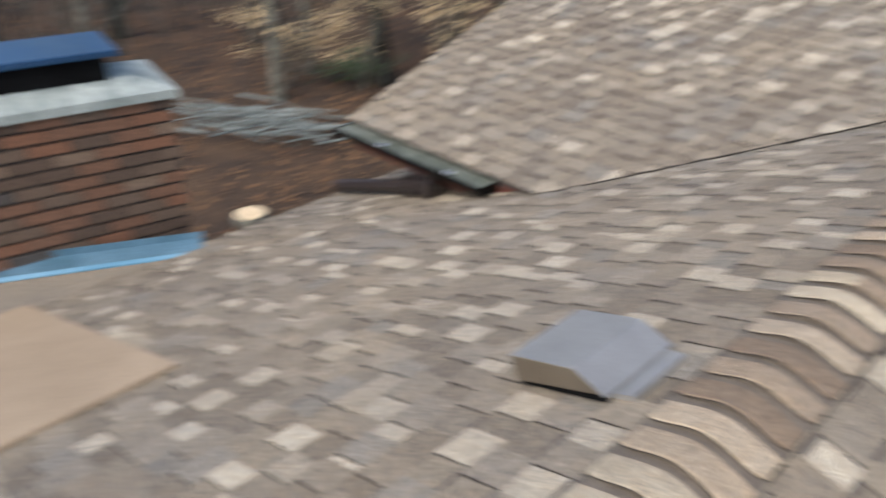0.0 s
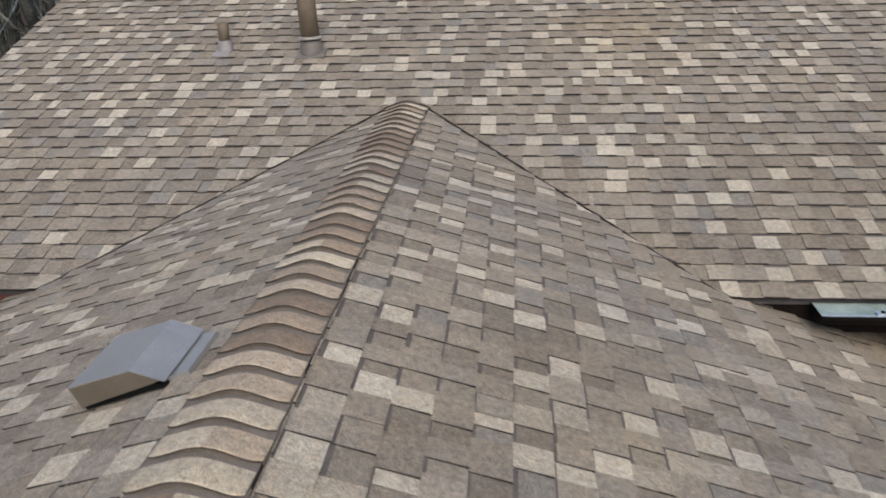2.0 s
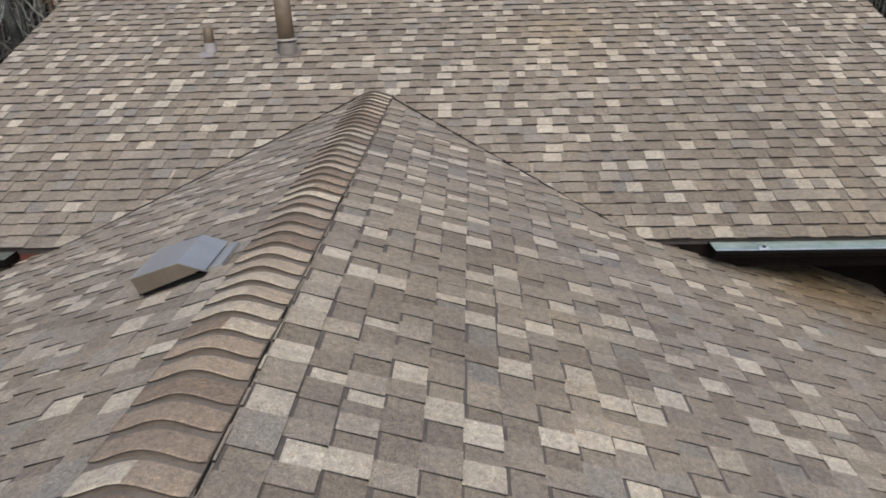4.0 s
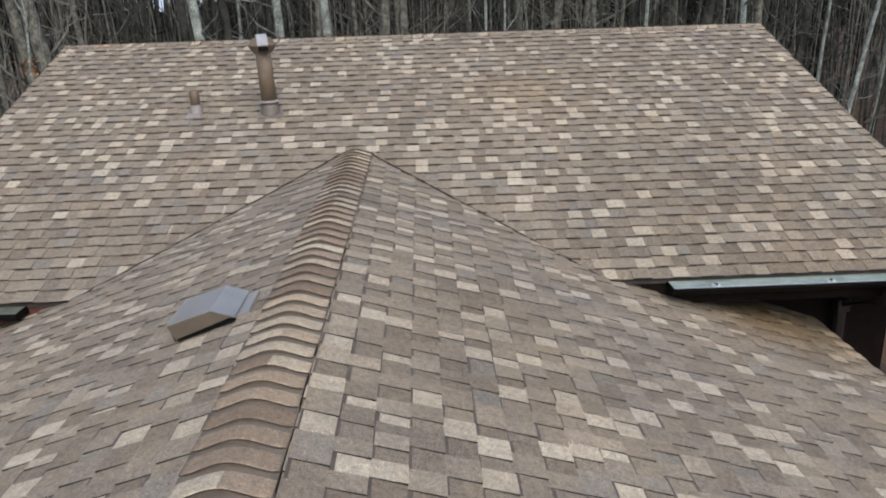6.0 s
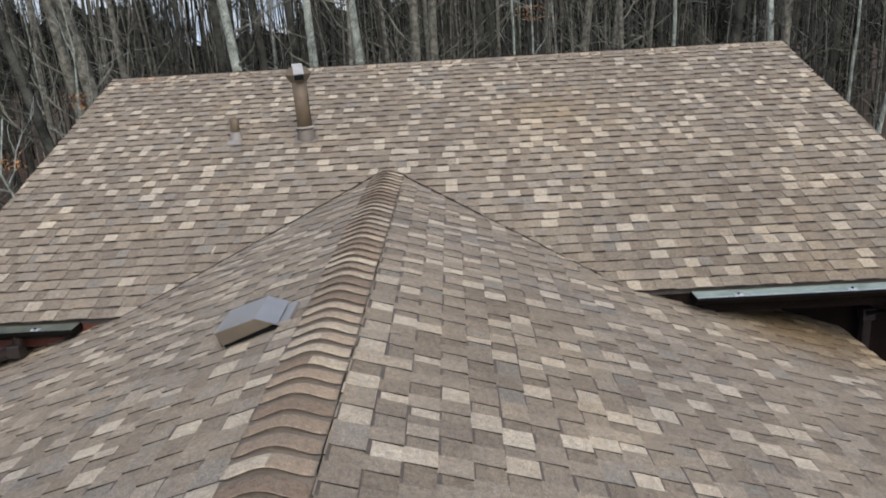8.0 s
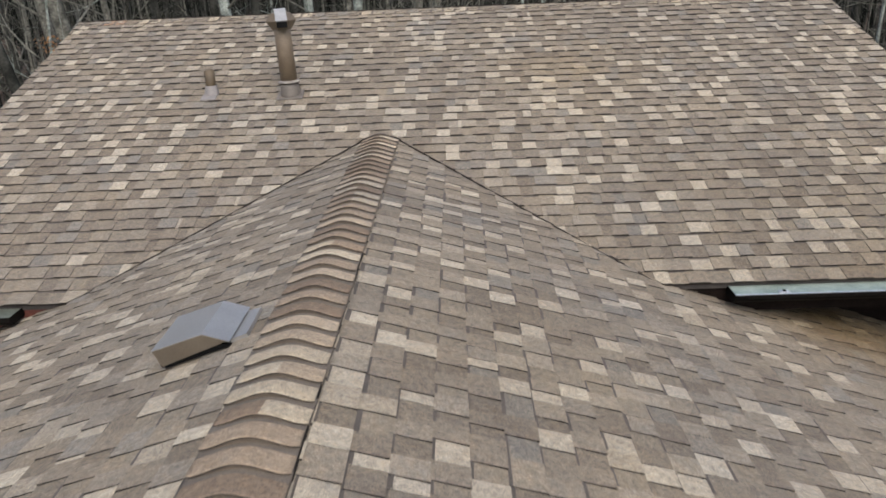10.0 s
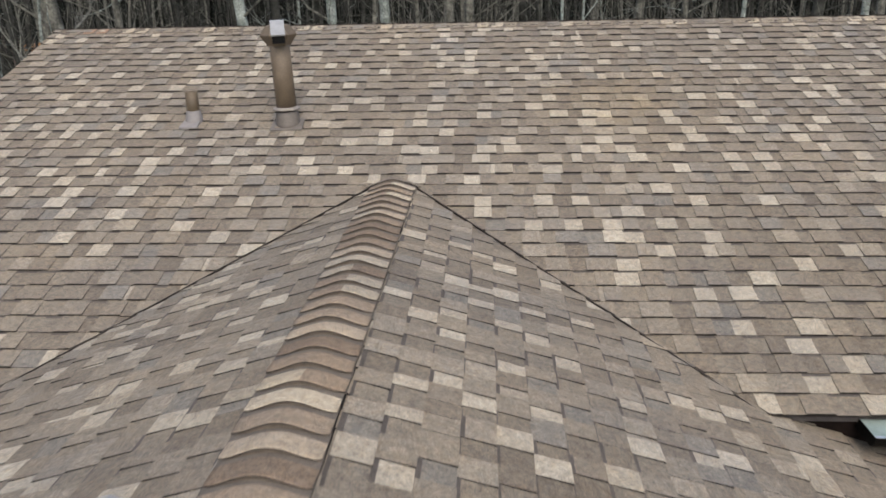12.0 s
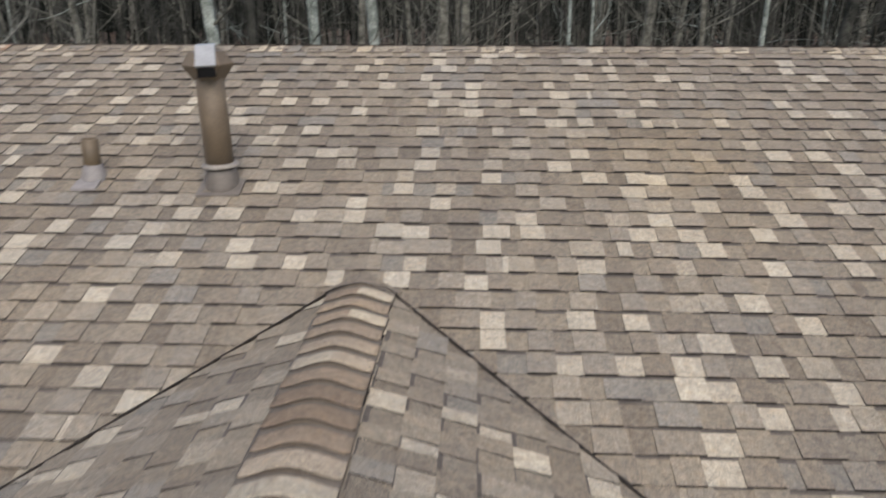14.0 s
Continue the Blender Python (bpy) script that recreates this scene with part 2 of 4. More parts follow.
M_RUSTLEAF = surface("rust_oak_leaf", (0.21, 0.09, 0.032), (0.38, 0.20, 0.075), 4, 0.8, grain=30)
M_GREENLEAF = surface("evergreen_leaf", (0.035, 0.065, 0.025), (0.07, 0.11, 0.045), 4, 0.7, grain=30)


# ---- mesh helpers ----
def mesh_of(name, verts, faces, mats, index=None):
    me = bpy.data.meshes.new(name)
    me.from_pydata([tuple(v) for v in verts], [], faces)
    for m in mats:
        me.materials.append(m)
    if index:
        me.polygons.foreach_set("material_index", index)
    me.update()
    return me


def part(name, bm, material, parent=None, label=""):
    """Links a bmesh as one mesh object under a thing or a part."""
    me = bpy.data.meshes.new(name)
    bm.normal_update()
    bm.to_mesh(me)
    bm.free()
    me.materials.append(material)
    ob = new(name, me)
    ob.parent = parent
    return tagged(ob, label) if label else ob


def box(bm, lo, hi, bevel=0.0):
    m = Matrix.Translation([(a + b) / 2 for a, b in zip(lo, hi)]) @ Matrix.Diagonal([b - a for a, b in zip(lo, hi)] + [1])
    made = bmesh.ops.create_cube(bm, size=1.0, matrix=m)
    if bevel:
        edges = list({e for v in made["verts"] for e in v.link_edges})
        bmesh.ops.bevel(bm, geom=edges, offset=bevel, segments=2, affect="EDGES", profile=0.6)
    return bm


def boxed(lo, hi, bevel=0.0):
    return box(bmesh.new(), lo, hi, bevel)


def lathe(bm, profile, centre, sides=24, axis=None):
    """Turns (radius, height) rows about an upright axis at centre."""
    turn = axis or Matrix.Identity(3)
    rings = [[bm.verts.new(Vector(centre) + turn @ Vector((r * math.cos(2 * math.pi * k / sides), r * math.sin(2 * math.pi * k / sides), h))) for k in range(sides)] for r, h in profile]
    for a, b in zip(rings, rings[1:]):
        for k in range(sides):
            bm.faces.new((a[k], a[(k + 1) % sides], b[(k + 1) % sides], b[k])).smooth = True
    for ring, flip in ((rings[0], True), (rings[-1], False)):
        bm.faces.new(ring[::-1] if flip else ring)
    return bm


def tube(verts, faces, points, radii, sides=6):
    """Adds a tapered tube through points to the lists."""
    base = len(verts)
    for i, (c, r) in enumerate(zip(points, radii)):
        d = (points[min(i + 1, len(points) - 1)] - points[max(i - 1, 0)]).normalized()
        u = d.orthogonal().normalized()
        w = d.cross(u)
        for k in range(sides):
            a = 2 * math.pi * k / sides
            verts.append(c + r * (math.cos(a) * u + math.sin(a) * w))
    for i in range(len(points) - 1):
        for k in range(sides):
            a, b = base + i * sides + k, base + i * sides + (k + 1) % sides
            faces.append((a, b, b + sides, a + sides))
    faces.append(tuple(base + (len(points) - 1) * sides + k for k in range(sides)))


def extrude_poly(bm, outline, along):
    """A prism: the outline (3D points in one plane), pushed by the vector along."""
    a = [bm.verts.new(p) for p in outline]
    b = [bm.verts.new(Vector(p) + Vector(along)) for p in outline]
    bm.faces.new(a)
    bm.faces.new(b[::-1])
    for i in range(len(a)):
        j = (i + 1) % len(a)
        bm.faces.new((a[j], a[i], b[i], b[j]))
    bmesh.ops.recalc_face_normals(bm, faces=bm.faces)
    return bm


# ---- ground ----
def ground_height(x, y):
    far = max(0.0, math.hypot(x, y) - 14)
    return 0.10 * noise.noise((x * 0.25, y * 0.25, 0)) + 0.5 * min(1, far / 30) * noise.noise((x * 0.04, y * 0.04, 3)) + 0.03 * noise.noise((x * 1.3, y * 1.3, 7))


def make_ground():
    ticks = sorted({round(s * v, 3) for s in (-1, 1) for v in list(np.arange(0, 22, 0.5)) + list(np.arange(22, 60, 2.0)) + [60, 75, 100, 150, 250, 450]})
    verts = [(x, y, ground_height(x, y) - 0.06) for y in ticks for x in ticks]
    n = len(ticks)
    faces = [(j * n + i, j * n + i + 1, (j + 1) * n + i + 1, (j + 1) * n + i) for j in range(n - 1) for i in range(n - 1)]
    me = mesh_of("ground", verts, faces, [M_LITTER])
    me.polygons.foreach_set("use_smooth", [True] * len(faces))
    tagged(new("ground", me), "brown leaf litter on the forest floor", "ground", kind="structure")


make_ground()


# ---- house body ----
def wall(name, lo, hi, label):
    return tagged(part(name, boxed(lo, hi), M_BROWN), label, "wall", kind="structure")


EZ = Z0 + SM * EAVE_Y
BACK_Y = 2 * RIDGE_Y - EAVE_Y
wall("wall_south", (RAKE_W + 0.35, WALL_Y, 0), (RAKE_E - 0.35, WALL_Y + 0.15, EZ - 0.12), "dark brown painted wall under the main eave")
wall("wall_north", (RAKE_W + 0.35, BACK_Y - 0.8, 0), (RAKE_E - 0.35, BACK_Y - 0.65, EZ - 0.12), "dark brown painted back wall of the house")
for name, x0, x1 in (("wall_west", RAKE_W + 0.35, RAKE_W + 0.5), ("wall_east", RAKE_E - 0.5, RAKE_E - 0.35)):
    bm = bmesh.new()
    ys = [(WALL_Y + 0.15, 0), (BACK_Y - 0.8, 0), (BACK_Y - 0.8, EZ - 0.12), (RIDGE_Y, Z0 + SM * RIDGE_Y - 0.16), (WALL_Y + 0.15, EZ - 0.12)]
    extrude_poly(bm, [Vector((x0, y, z)) for y, z in ys], (x1 - x0, 0, 0))
    tagged(part(name, bm, M_BROWN), "dark brown painted gable wall of the house", "wall", kind="structure")
GW = 3.6
wall("wall_wing_west", (-GW, GEND + 0.5, 0), (-GW + 0.15, WALL_Y, Z0 - SG * GEAVE - 0.1), "dark brown painted side wall of the wing")
wall("wall_wing_east", (GW - 0.15, GEND + 0.5, 0), (GW, WALL_Y, Z0 - SG * GEAVE - 0.1), "dark brown painted side wall of the wing")
bm = bmesh.new()
extrude_poly(bm, [Vector((-GW, GEND + 0.5, 0)), Vector((GW, GEND + 0.5, 0)), Vector((GW, GEND + 0.5, Z0 - SG * GW - 0.14)), Vector((0, GEND + 0.5, Z0 - 0.14)), Vector((-GW, GEND + 0.5, Z0 - SG * GW - 0.14))], (0, 0.15, 0))
tagged(part("wall_wing_end", bm, M_BROWN), "dark brown painted gable end of the wing", "wall", kind="structure")


# ---- roof decks (the solid slabs under the shingles) ----
def deck(name, outline, label, mat=M_DECK):
    bm = bmesh.new()
    extrude_poly(bm, [Vector(p) - Vector((0, 0, 0.004)) for p in outline], (0, 0, -0.05))
    return tagged(part(name, bm, mat), label, "roof", kind="structure")


def mz(y):
    return Z0 + SM * y


VX = -SM * EAVE_Y / SG        # where each valley meets the eave
roof_main = deck("roof_main", [(RAKE_W, EAVE_Y, mz(EAVE_Y)), (-VX, EAVE_Y, mz(EAVE_Y)), (0, 0, Z0), (VX, EAVE_Y, mz(EAVE_Y)), (RAKE_E, EAVE_Y, mz(EAVE_Y)), (RAKE_E, RIDGE_Y, mz(RIDGE_Y)), (RAKE_W, RIDGE_Y, mz(RIDGE_Y))],
                 "main roof slope of weathered brown and cream asphalt shingles")
roof_back = deck("roof_back", [(RAKE_W, BACK_Y, mz(EAVE_Y)), (RAKE_W, RIDGE_Y, mz(RIDGE_Y)), (RAKE_E, RIDGE_Y, mz(RIDGE_Y)), (RAKE_E, BACK_Y, mz(EAVE_Y))], "far roof slope of brown asphalt shingles")
gz = Z0 - SG * GEAVE
roof_east = deck("roof_east", [(0, GEND, Z0), (GEAVE, GEND, gz), (GEAVE, WALL_Y, gz), (VX, WALL_Y, Z0 - SG * VX), (VX, EAVE_Y, Z0 - SG * VX), (0, 0, Z0)], "wing roof slope of brown, grey and cream asphalt shingles")
roof_west = deck("roof_west", [(0, GEND, Z0), (0, 0, Z0), (-VX, EAVE_Y, Z0 - SG * VX), (-VX, WALL_Y, Z0 - SG * VX), (-GEAVE, WALL_Y, gz), (-GEAVE, GEND, gz)], "wing roof slope of brown and cream asphalt shingles beside a vent")

deck("roof_apron", [(-4.10, -3.46, gz + 0.018), (-4.84, -4.97, gz + 0.014), (-4.14, -4.97, gz + 0.018)],
     "small shingled cricket between the wing's eave and the chimney", M_FIELD)

# fascia, soffit, rake boards
def board(name, outline, along, label, mat=M_BROWN):
    return tagged(part(name, extrude_poly(bmesh.new(), [Vector(p) for p in outline], along), mat), label, "trim", kind="structure")


for name, x0, x1, mat, tone in (("fascia_west", RAKE_W, -1.95, M_RUST, "red-brown"), ("fascia_east", 1.95, RAKE_E, M_BROWN, "dark brown")):
    board(name, [(x0, EAVE_Y + 0.02, EZ - 0.06), (x0, EAVE_Y + 0.045, EZ - 0.06), (x0, EAVE_Y + 0.045, EZ - 0.24), (x0, EAVE_Y + 0.02, EZ - 0.24)], (x1 - x0, 0, 0), tone + " painted fascia board under the eave", mat)
    board(name.replace("fascia", "soffit"), [(x0, EAVE_Y + 0.047, EZ - 0.225), (x0, WALL_Y - 0.002, EZ - 0.225), (x0, WALL_Y - 0.002, EZ - 0.205), (x0, EAVE_Y + 0.047, EZ - 0.205)], (x1 - x0, 0, 0), "dark brown soffit under the main eave")
for name, x, w in (("rake_west", RAKE_W, -0.02), ("rake_east", RAKE_E, 0.02)):
    for tail, y0, y1 in (("front", EAVE_Y, RIDGE_Y), ("back", BACK_Y, RIDGE_Y)):
        board(name + "_" + tail, [(x, y0, EZ + 0.004), (x, y1, mz(RIDGE_Y) + 0.004), (x, y1, mz(RIDGE_Y) - 0.17), (x, y0, EZ - 0.17)], (w, 0, 0), "dark brown rake board along the roof edge")
for name, x, w in (("eave_trim_west", -GEAVE, -0.02), ("eave_trim_east", GEAVE, 0.02)):
    board(name, [(x, GEND, gz + 0.001), (x, WALL_Y, gz + 0.001), (x, WALL_Y, gz - 0.15), (x, GEND, gz - 0.15)], (w, 0, 0), "dark brown eave board of the wing")


# ---- gutters ----
def gutter(name, x0, x1, clips, label, mesh_mat, mesh_label):
    g = tagged(new(name), label, "gutter")
    y1, y0, top = EAVE_Y + 0.015, -2.345, EZ - 0.035
    prof = [(y1, top), (y1, top - 0.068), (y0 + 0.035, top - 0.068), (y0 + 0.012, top - 0.045), (y0, top - 0.025), (y0, top), (y0 + 0.012, top), (y0 + 0.012, top - 0.023), (y0 + 0.045, top - 0.061), (y1 - 0.006, top - 0.061), (y1 - 0.006, top)]
    part("trough", extrude_poly(bmesh.new(), [Vector((x0, y, z)) for y, z in prof], (x1 - x0, 0, 0)), M_GUTTER, g)
    for end in (x0 - 0.003, x1):
        part("end_cap", extrude_poly(bmesh.new(), [Vector((end, y, z)) for y, z in prof[:6]], (0.003, 0, 0)), M_GUTTER, g)
    bm = bmesh.new()
    gp = [(y1 - 0.012, top - 0.004), (y0 + 0.014, top - 0.010), (y0 + 0.014, top - 0.013), (y1 - 0.012, top - 0.007)]
    guard = part("leaf_guard", extrude_poly(bm, [Vector((x0 + 0.002, y, z)) for y, z in gp], (x1 - x0 - 0.004, 0, 0)), mesh_mat, g, mesh_label)
    if mesh_mat is M_GUARD:
        part("front_lip", boxed((x0, y0 - 0.002, top + 0.0005), (x1, y0 + 0.014, top + 0.004)), M_CLIP, g, "thin bright metal lip")
    for cx in clips:
        clip = part("hanger", boxed((cx - 0.035, y0 + 0.02, top - 0.002), (cx + 0.035, y0 + 0.06, top + 0.008), 0.003), M_CLIP, g, "bright metal hanger clip")
        bm = bmesh.new()
        lathe(bm, ((0.012, 0), (0.012, 0.006), (0.006, 0.010)), (cx, y0 + 0.04, top + 0.008), 8)
        part("screw_head", bm, M_GUTTER, clip)
    return g


gutter("gutter", RAKE_W + 0.01, -2.47, (-3.45, -2.78), "dark brown gutter with a stained leaf guard under the eave", M_DIRTYGUARD, "dark leaf-stained mesh guard")
gutter("gutter", 2.58, RAKE_E - 0.01, (2.92, 3.82, 4.7), "dark brown gutter with a pale green leaf guard", M_GUARD, "weathered pale green aluminium leaf guard")


def downspout(points, label):
    verts, faces = [], []
    tube(verts, faces, [Vector(p) for p in points], [0.05] * len(points), 8)
    d = tagged(new("downspout"), label, "downspout")
    ob = new("pipe", mesh_of("pipe", verts, faces, [M_SPOUT]))
    ob.parent = d
    for p in points[1:-1]:
        band = part("elbow_band", boxed([c - 0.056 for c in p], [c + 0.056 for c in p], 0.012), M_SPOUT, d)
    return d


downspout([(-2.95, -2.29, EZ - 0.08), (-2.97, -2.31, EZ - 0.20), (-3.2, -2.25, Z0 - SG * 3.2 + 0.10), (-4.15, -2.18, Z0 - SG * 4.15 + 0.085)], "dark brown downspout elbow draining onto the wing roof")
downspout([(4.35, -2.29, EZ - 0.08), (4.35, -2.28, EZ - 0.22), (4.35, -1.56, EZ - 0.55), (4.35, -1.53, 0.15)], "dark brown downspout on the main wall")


# ---- box vent on the wing's slope ----
def box_vent():
    v = tagged(new("roof_vent"), "grey-brown metal slant-back roof vent on the shingles", "roof vent")
    s = math.hypot(1, SG)
    U, N = Vector((-1, 0, -SG)) / s, Vector((-SG, 0, 1)) / s       # down the slope, out of it
    def at(u, h, y):
        return Vector((0, y, Z0)) + u * U + h * N
    y0, y1 = -4.225, -3.855
    ua, ub, uc = 0.318, 0.420, 0.668
    side = [(ua, 0.040), (ub, 0.116), (uc, 0.120), (uc + 0.004, 0.018)]
    def sheet(name, a, b, thick, mat, ya=y0, yb=y1):
        bm = bmesh.new()
        n = Vector((b[0] - a[0], b[1] - a[1]))
        n = Vector((n.y, -n.x)).normalized() * thick
        extrude_poly(bm, [at(a[0], a[1], ya), at(b[0], b[1], ya), at(b[0] + n.x, b[1] + n.y, ya), at(a[0] + n.x, a[1] + n.y, ya)], (0, yb - ya, 0))
        return part(name, bm, mat, v)
    sheet("slanted_back", side[0], side[1], 0.004, M_VENT)
    sheet("hood_top", side[1], side[2], 0.004, M_VENT)
    for ya in (y0 + 0.001, y1 - 0.004):
        bm = bmesh.new()
        extrude_poly(bm, [at(ua + 0.018, 0.046, ya), at(ub, 0.112, ya), at(uc - 0.003, 0.116, ya), at(uc - 0.012, 0.033, ya), at(ua + 0.06, 0.043, ya)], (0, 0.003, 0))
        tagged(part("side_panel", bm, M_VENT_SIDE, v), "side panel in a darker tan for its shade")
    bm = bmesh.new()
    extrude_poly(bm, [at(ua - 0.062, 0.030, y0 + 0.055), at(ua + 0.05, 0.034, y0 + 0.035), at(ua + 0.05, 0.034, y1 - 0.01), at(ua - 0.062, 0.030, y1 - 0.03)], -0.02 * N)
    part("base_flange", bm, M_VENT, v)
    # black block in the throat draws the shadow line under the side panels
    bm = bmesh.new()
    extrude_poly(bm, [at(ua + 0.01, 0.016, y0 + 0.012), at(uc - 0.015, 0.016, y0 + 0.012), at(uc - 0.015, 0.05, y0 + 0.012), at(ub, 0.07, y0 + 0.012)], (0, y1 - y0 - 0.024, 0))
    part("throat", bm, M_BLACK, v, "dark vent throat, black in place of shade")
    bm = bmesh.new()
    extrude_poly(bm, [at(uc, 0.02, y0 + 0.02), at(uc, 0.105, y0 + 0.02), at(uc, 0.105, y1 - 0.02), at(uc, 0.02, y1 - 0.02)], 0.002 * U)
    part("screen", bm, M_BLACK, v, "dark screen")


box_vent()


# ---- flue and pipe on the main slope ----
def flue():
    x, y = -0.985, 0.80
    zs = mz(y)
    f = tagged(new("flue_pipe"), "tall tan painted metal flue with a hooded cap", "flue pipe")
    bm = bmesh.new()
    lathe(bm, ((0.108, -0.06), (0.102, 0.02), (0.094, 0.085), (0.089, 0.125)), (x, y, zs))
    cone = part("flashing_cone", bm, M_CONE, f, "grey-brown flashing cone")
    tilt = Matrix.Rotation(math.atan(SM), 3, "X")
    plate = [Vector((x, y, zs + 0.022)) + tilt @ Vector(q) for q in ((-0.135, -0.135, 0), (0.135, -0.135, 0), (0.135, 0.05, 0), (-0.135, 0.05, 0))]
    part("base_plate", extrude_poly(bmesh.new(), plate, (0, 0, -0.012)), M_CONE, f)
    bm = bmesh.new()
    lathe(bm, ((0.088, 0.124), (0.112, 0.126), (0.114, 0.132), (0.106, 0.146), (0.086, 0.152)), (x, y, zs))
    part("storm_collar", bm, M_COLLAR, f, "weathered storm collar")
    # black ring modelled in place of the collar's shadow
    part("collar_gap", lathe(bmesh.new(), ((0.094, 0.116), (0.094, 0.1235)), (x, y, zs)), M_BLACK, f, "black ring for the shadow under the collar")
    bm = bmesh.new()
    lathe(bm, ((0.084, 0.10), (0.084, 0.4), (0.084, 0.72)), (x, y, zs), 28)
    part("pipe", bm, M_FLUE, f)
    bm = bmesh.new()
    lathe(bm, ((0.088, 0.645), (0.148, 0.728), (0.150, 0.738), (0.100, 0.808), (0.05, 0.822)), (x, y, zs), 6)
    for face in bm.faces:
        face.smooth = False
    cap = part("cap", bm, M_FLUE, f, "six-sided tan rain cap")
    bm = bmesh.new()
    side = ((-0.172, 0.742), (-0.050, 0.846), (0.05, 0.850), (0.05, 0.838), (-0.045, 0.834), (-0.164, 0.732))
    extrude_poly(bm, [Vector((x - 0.056, y + a, zs + b)) for a, b in side], (0.112, 0, 0))
    part("hood", bm, M_HOOD, cap, "bright galvanised hood plate")
    for dx in (-0.054, 0.051):
        bm = bmesh.new()
        extrude_poly(bm, [Vector((x + dx, y + a, zs + b)) for a, b in ((-0.163, 0.735), (-0.047, 0.833), (-0.05, 0.69), (-0.145, 0.690))], (0.003, 0, 0))
        part("cheek", bm, M_FLUE, cap)
    part("mouth", boxed((x - 0.050, y - 0.160, zs + 0.675), (x + 0.050, y - 0.09, zs + 0.736)), M_BLACK, cap, "dark outlet")
    foot = Vector((x, y, zs))
    cap.matrix_basis = Matrix.Translation(foot) @ pose(0, 0, 0, 0, 0, 14) @ Matrix.Translation(-foot)
    f.matrix_basis = Matrix.Translation(foot) @ pose(0, 0, 0, 0, -2, 0) @ Matrix.Translation(-foot)


flue()


def vent_pipe():
    x, y = -1.815, 0.86
    zs = mz(y)
    p = tagged(new("vent_pipe"), "short tan plumbing vent pipe with a grey boot", "vent pipe")
    bm = bmesh.new()
    lathe(bm, ((0.053, 0.0), (0.053, 0.255), (0.047, 0.257), (0.046, 0.20)), (x, y, zs), 20)
    part("pipe", bm, M_PIPE, p)
    part("bore", lathe(bmesh.new(), ((0.044, 0.19), (0.044, 0.2005)), (x, y, zs), 16), M_BLACK, p)
    bm = bmesh.new()
    lathe(bm, ((0.088, -0.05), (0.076, 0.02), (0.063, 0.065), (0.057, 0.095), (0.054, 0.098)), (x, y, zs), 20)
    part("boot", bm, M_BOOT, p, "grey rubber boot")
    bm = bmesh.new()
    tilt = Matrix.Rotation(math.atan(SM), 3, "X")
    b = [Vector((x, y - 0.02, zs + 0.024)) + tilt @ Vector(q) for q in ((-0.085, -0.14, 0), (0.07, -0.14, 0), (0.065, -0.02, 0), (-0.075, -0.02, 0))]
    part("base_apron", extrude_poly(bm, b, (0, 0, -0.016)), M_BOOT, p)


vent_pipe()


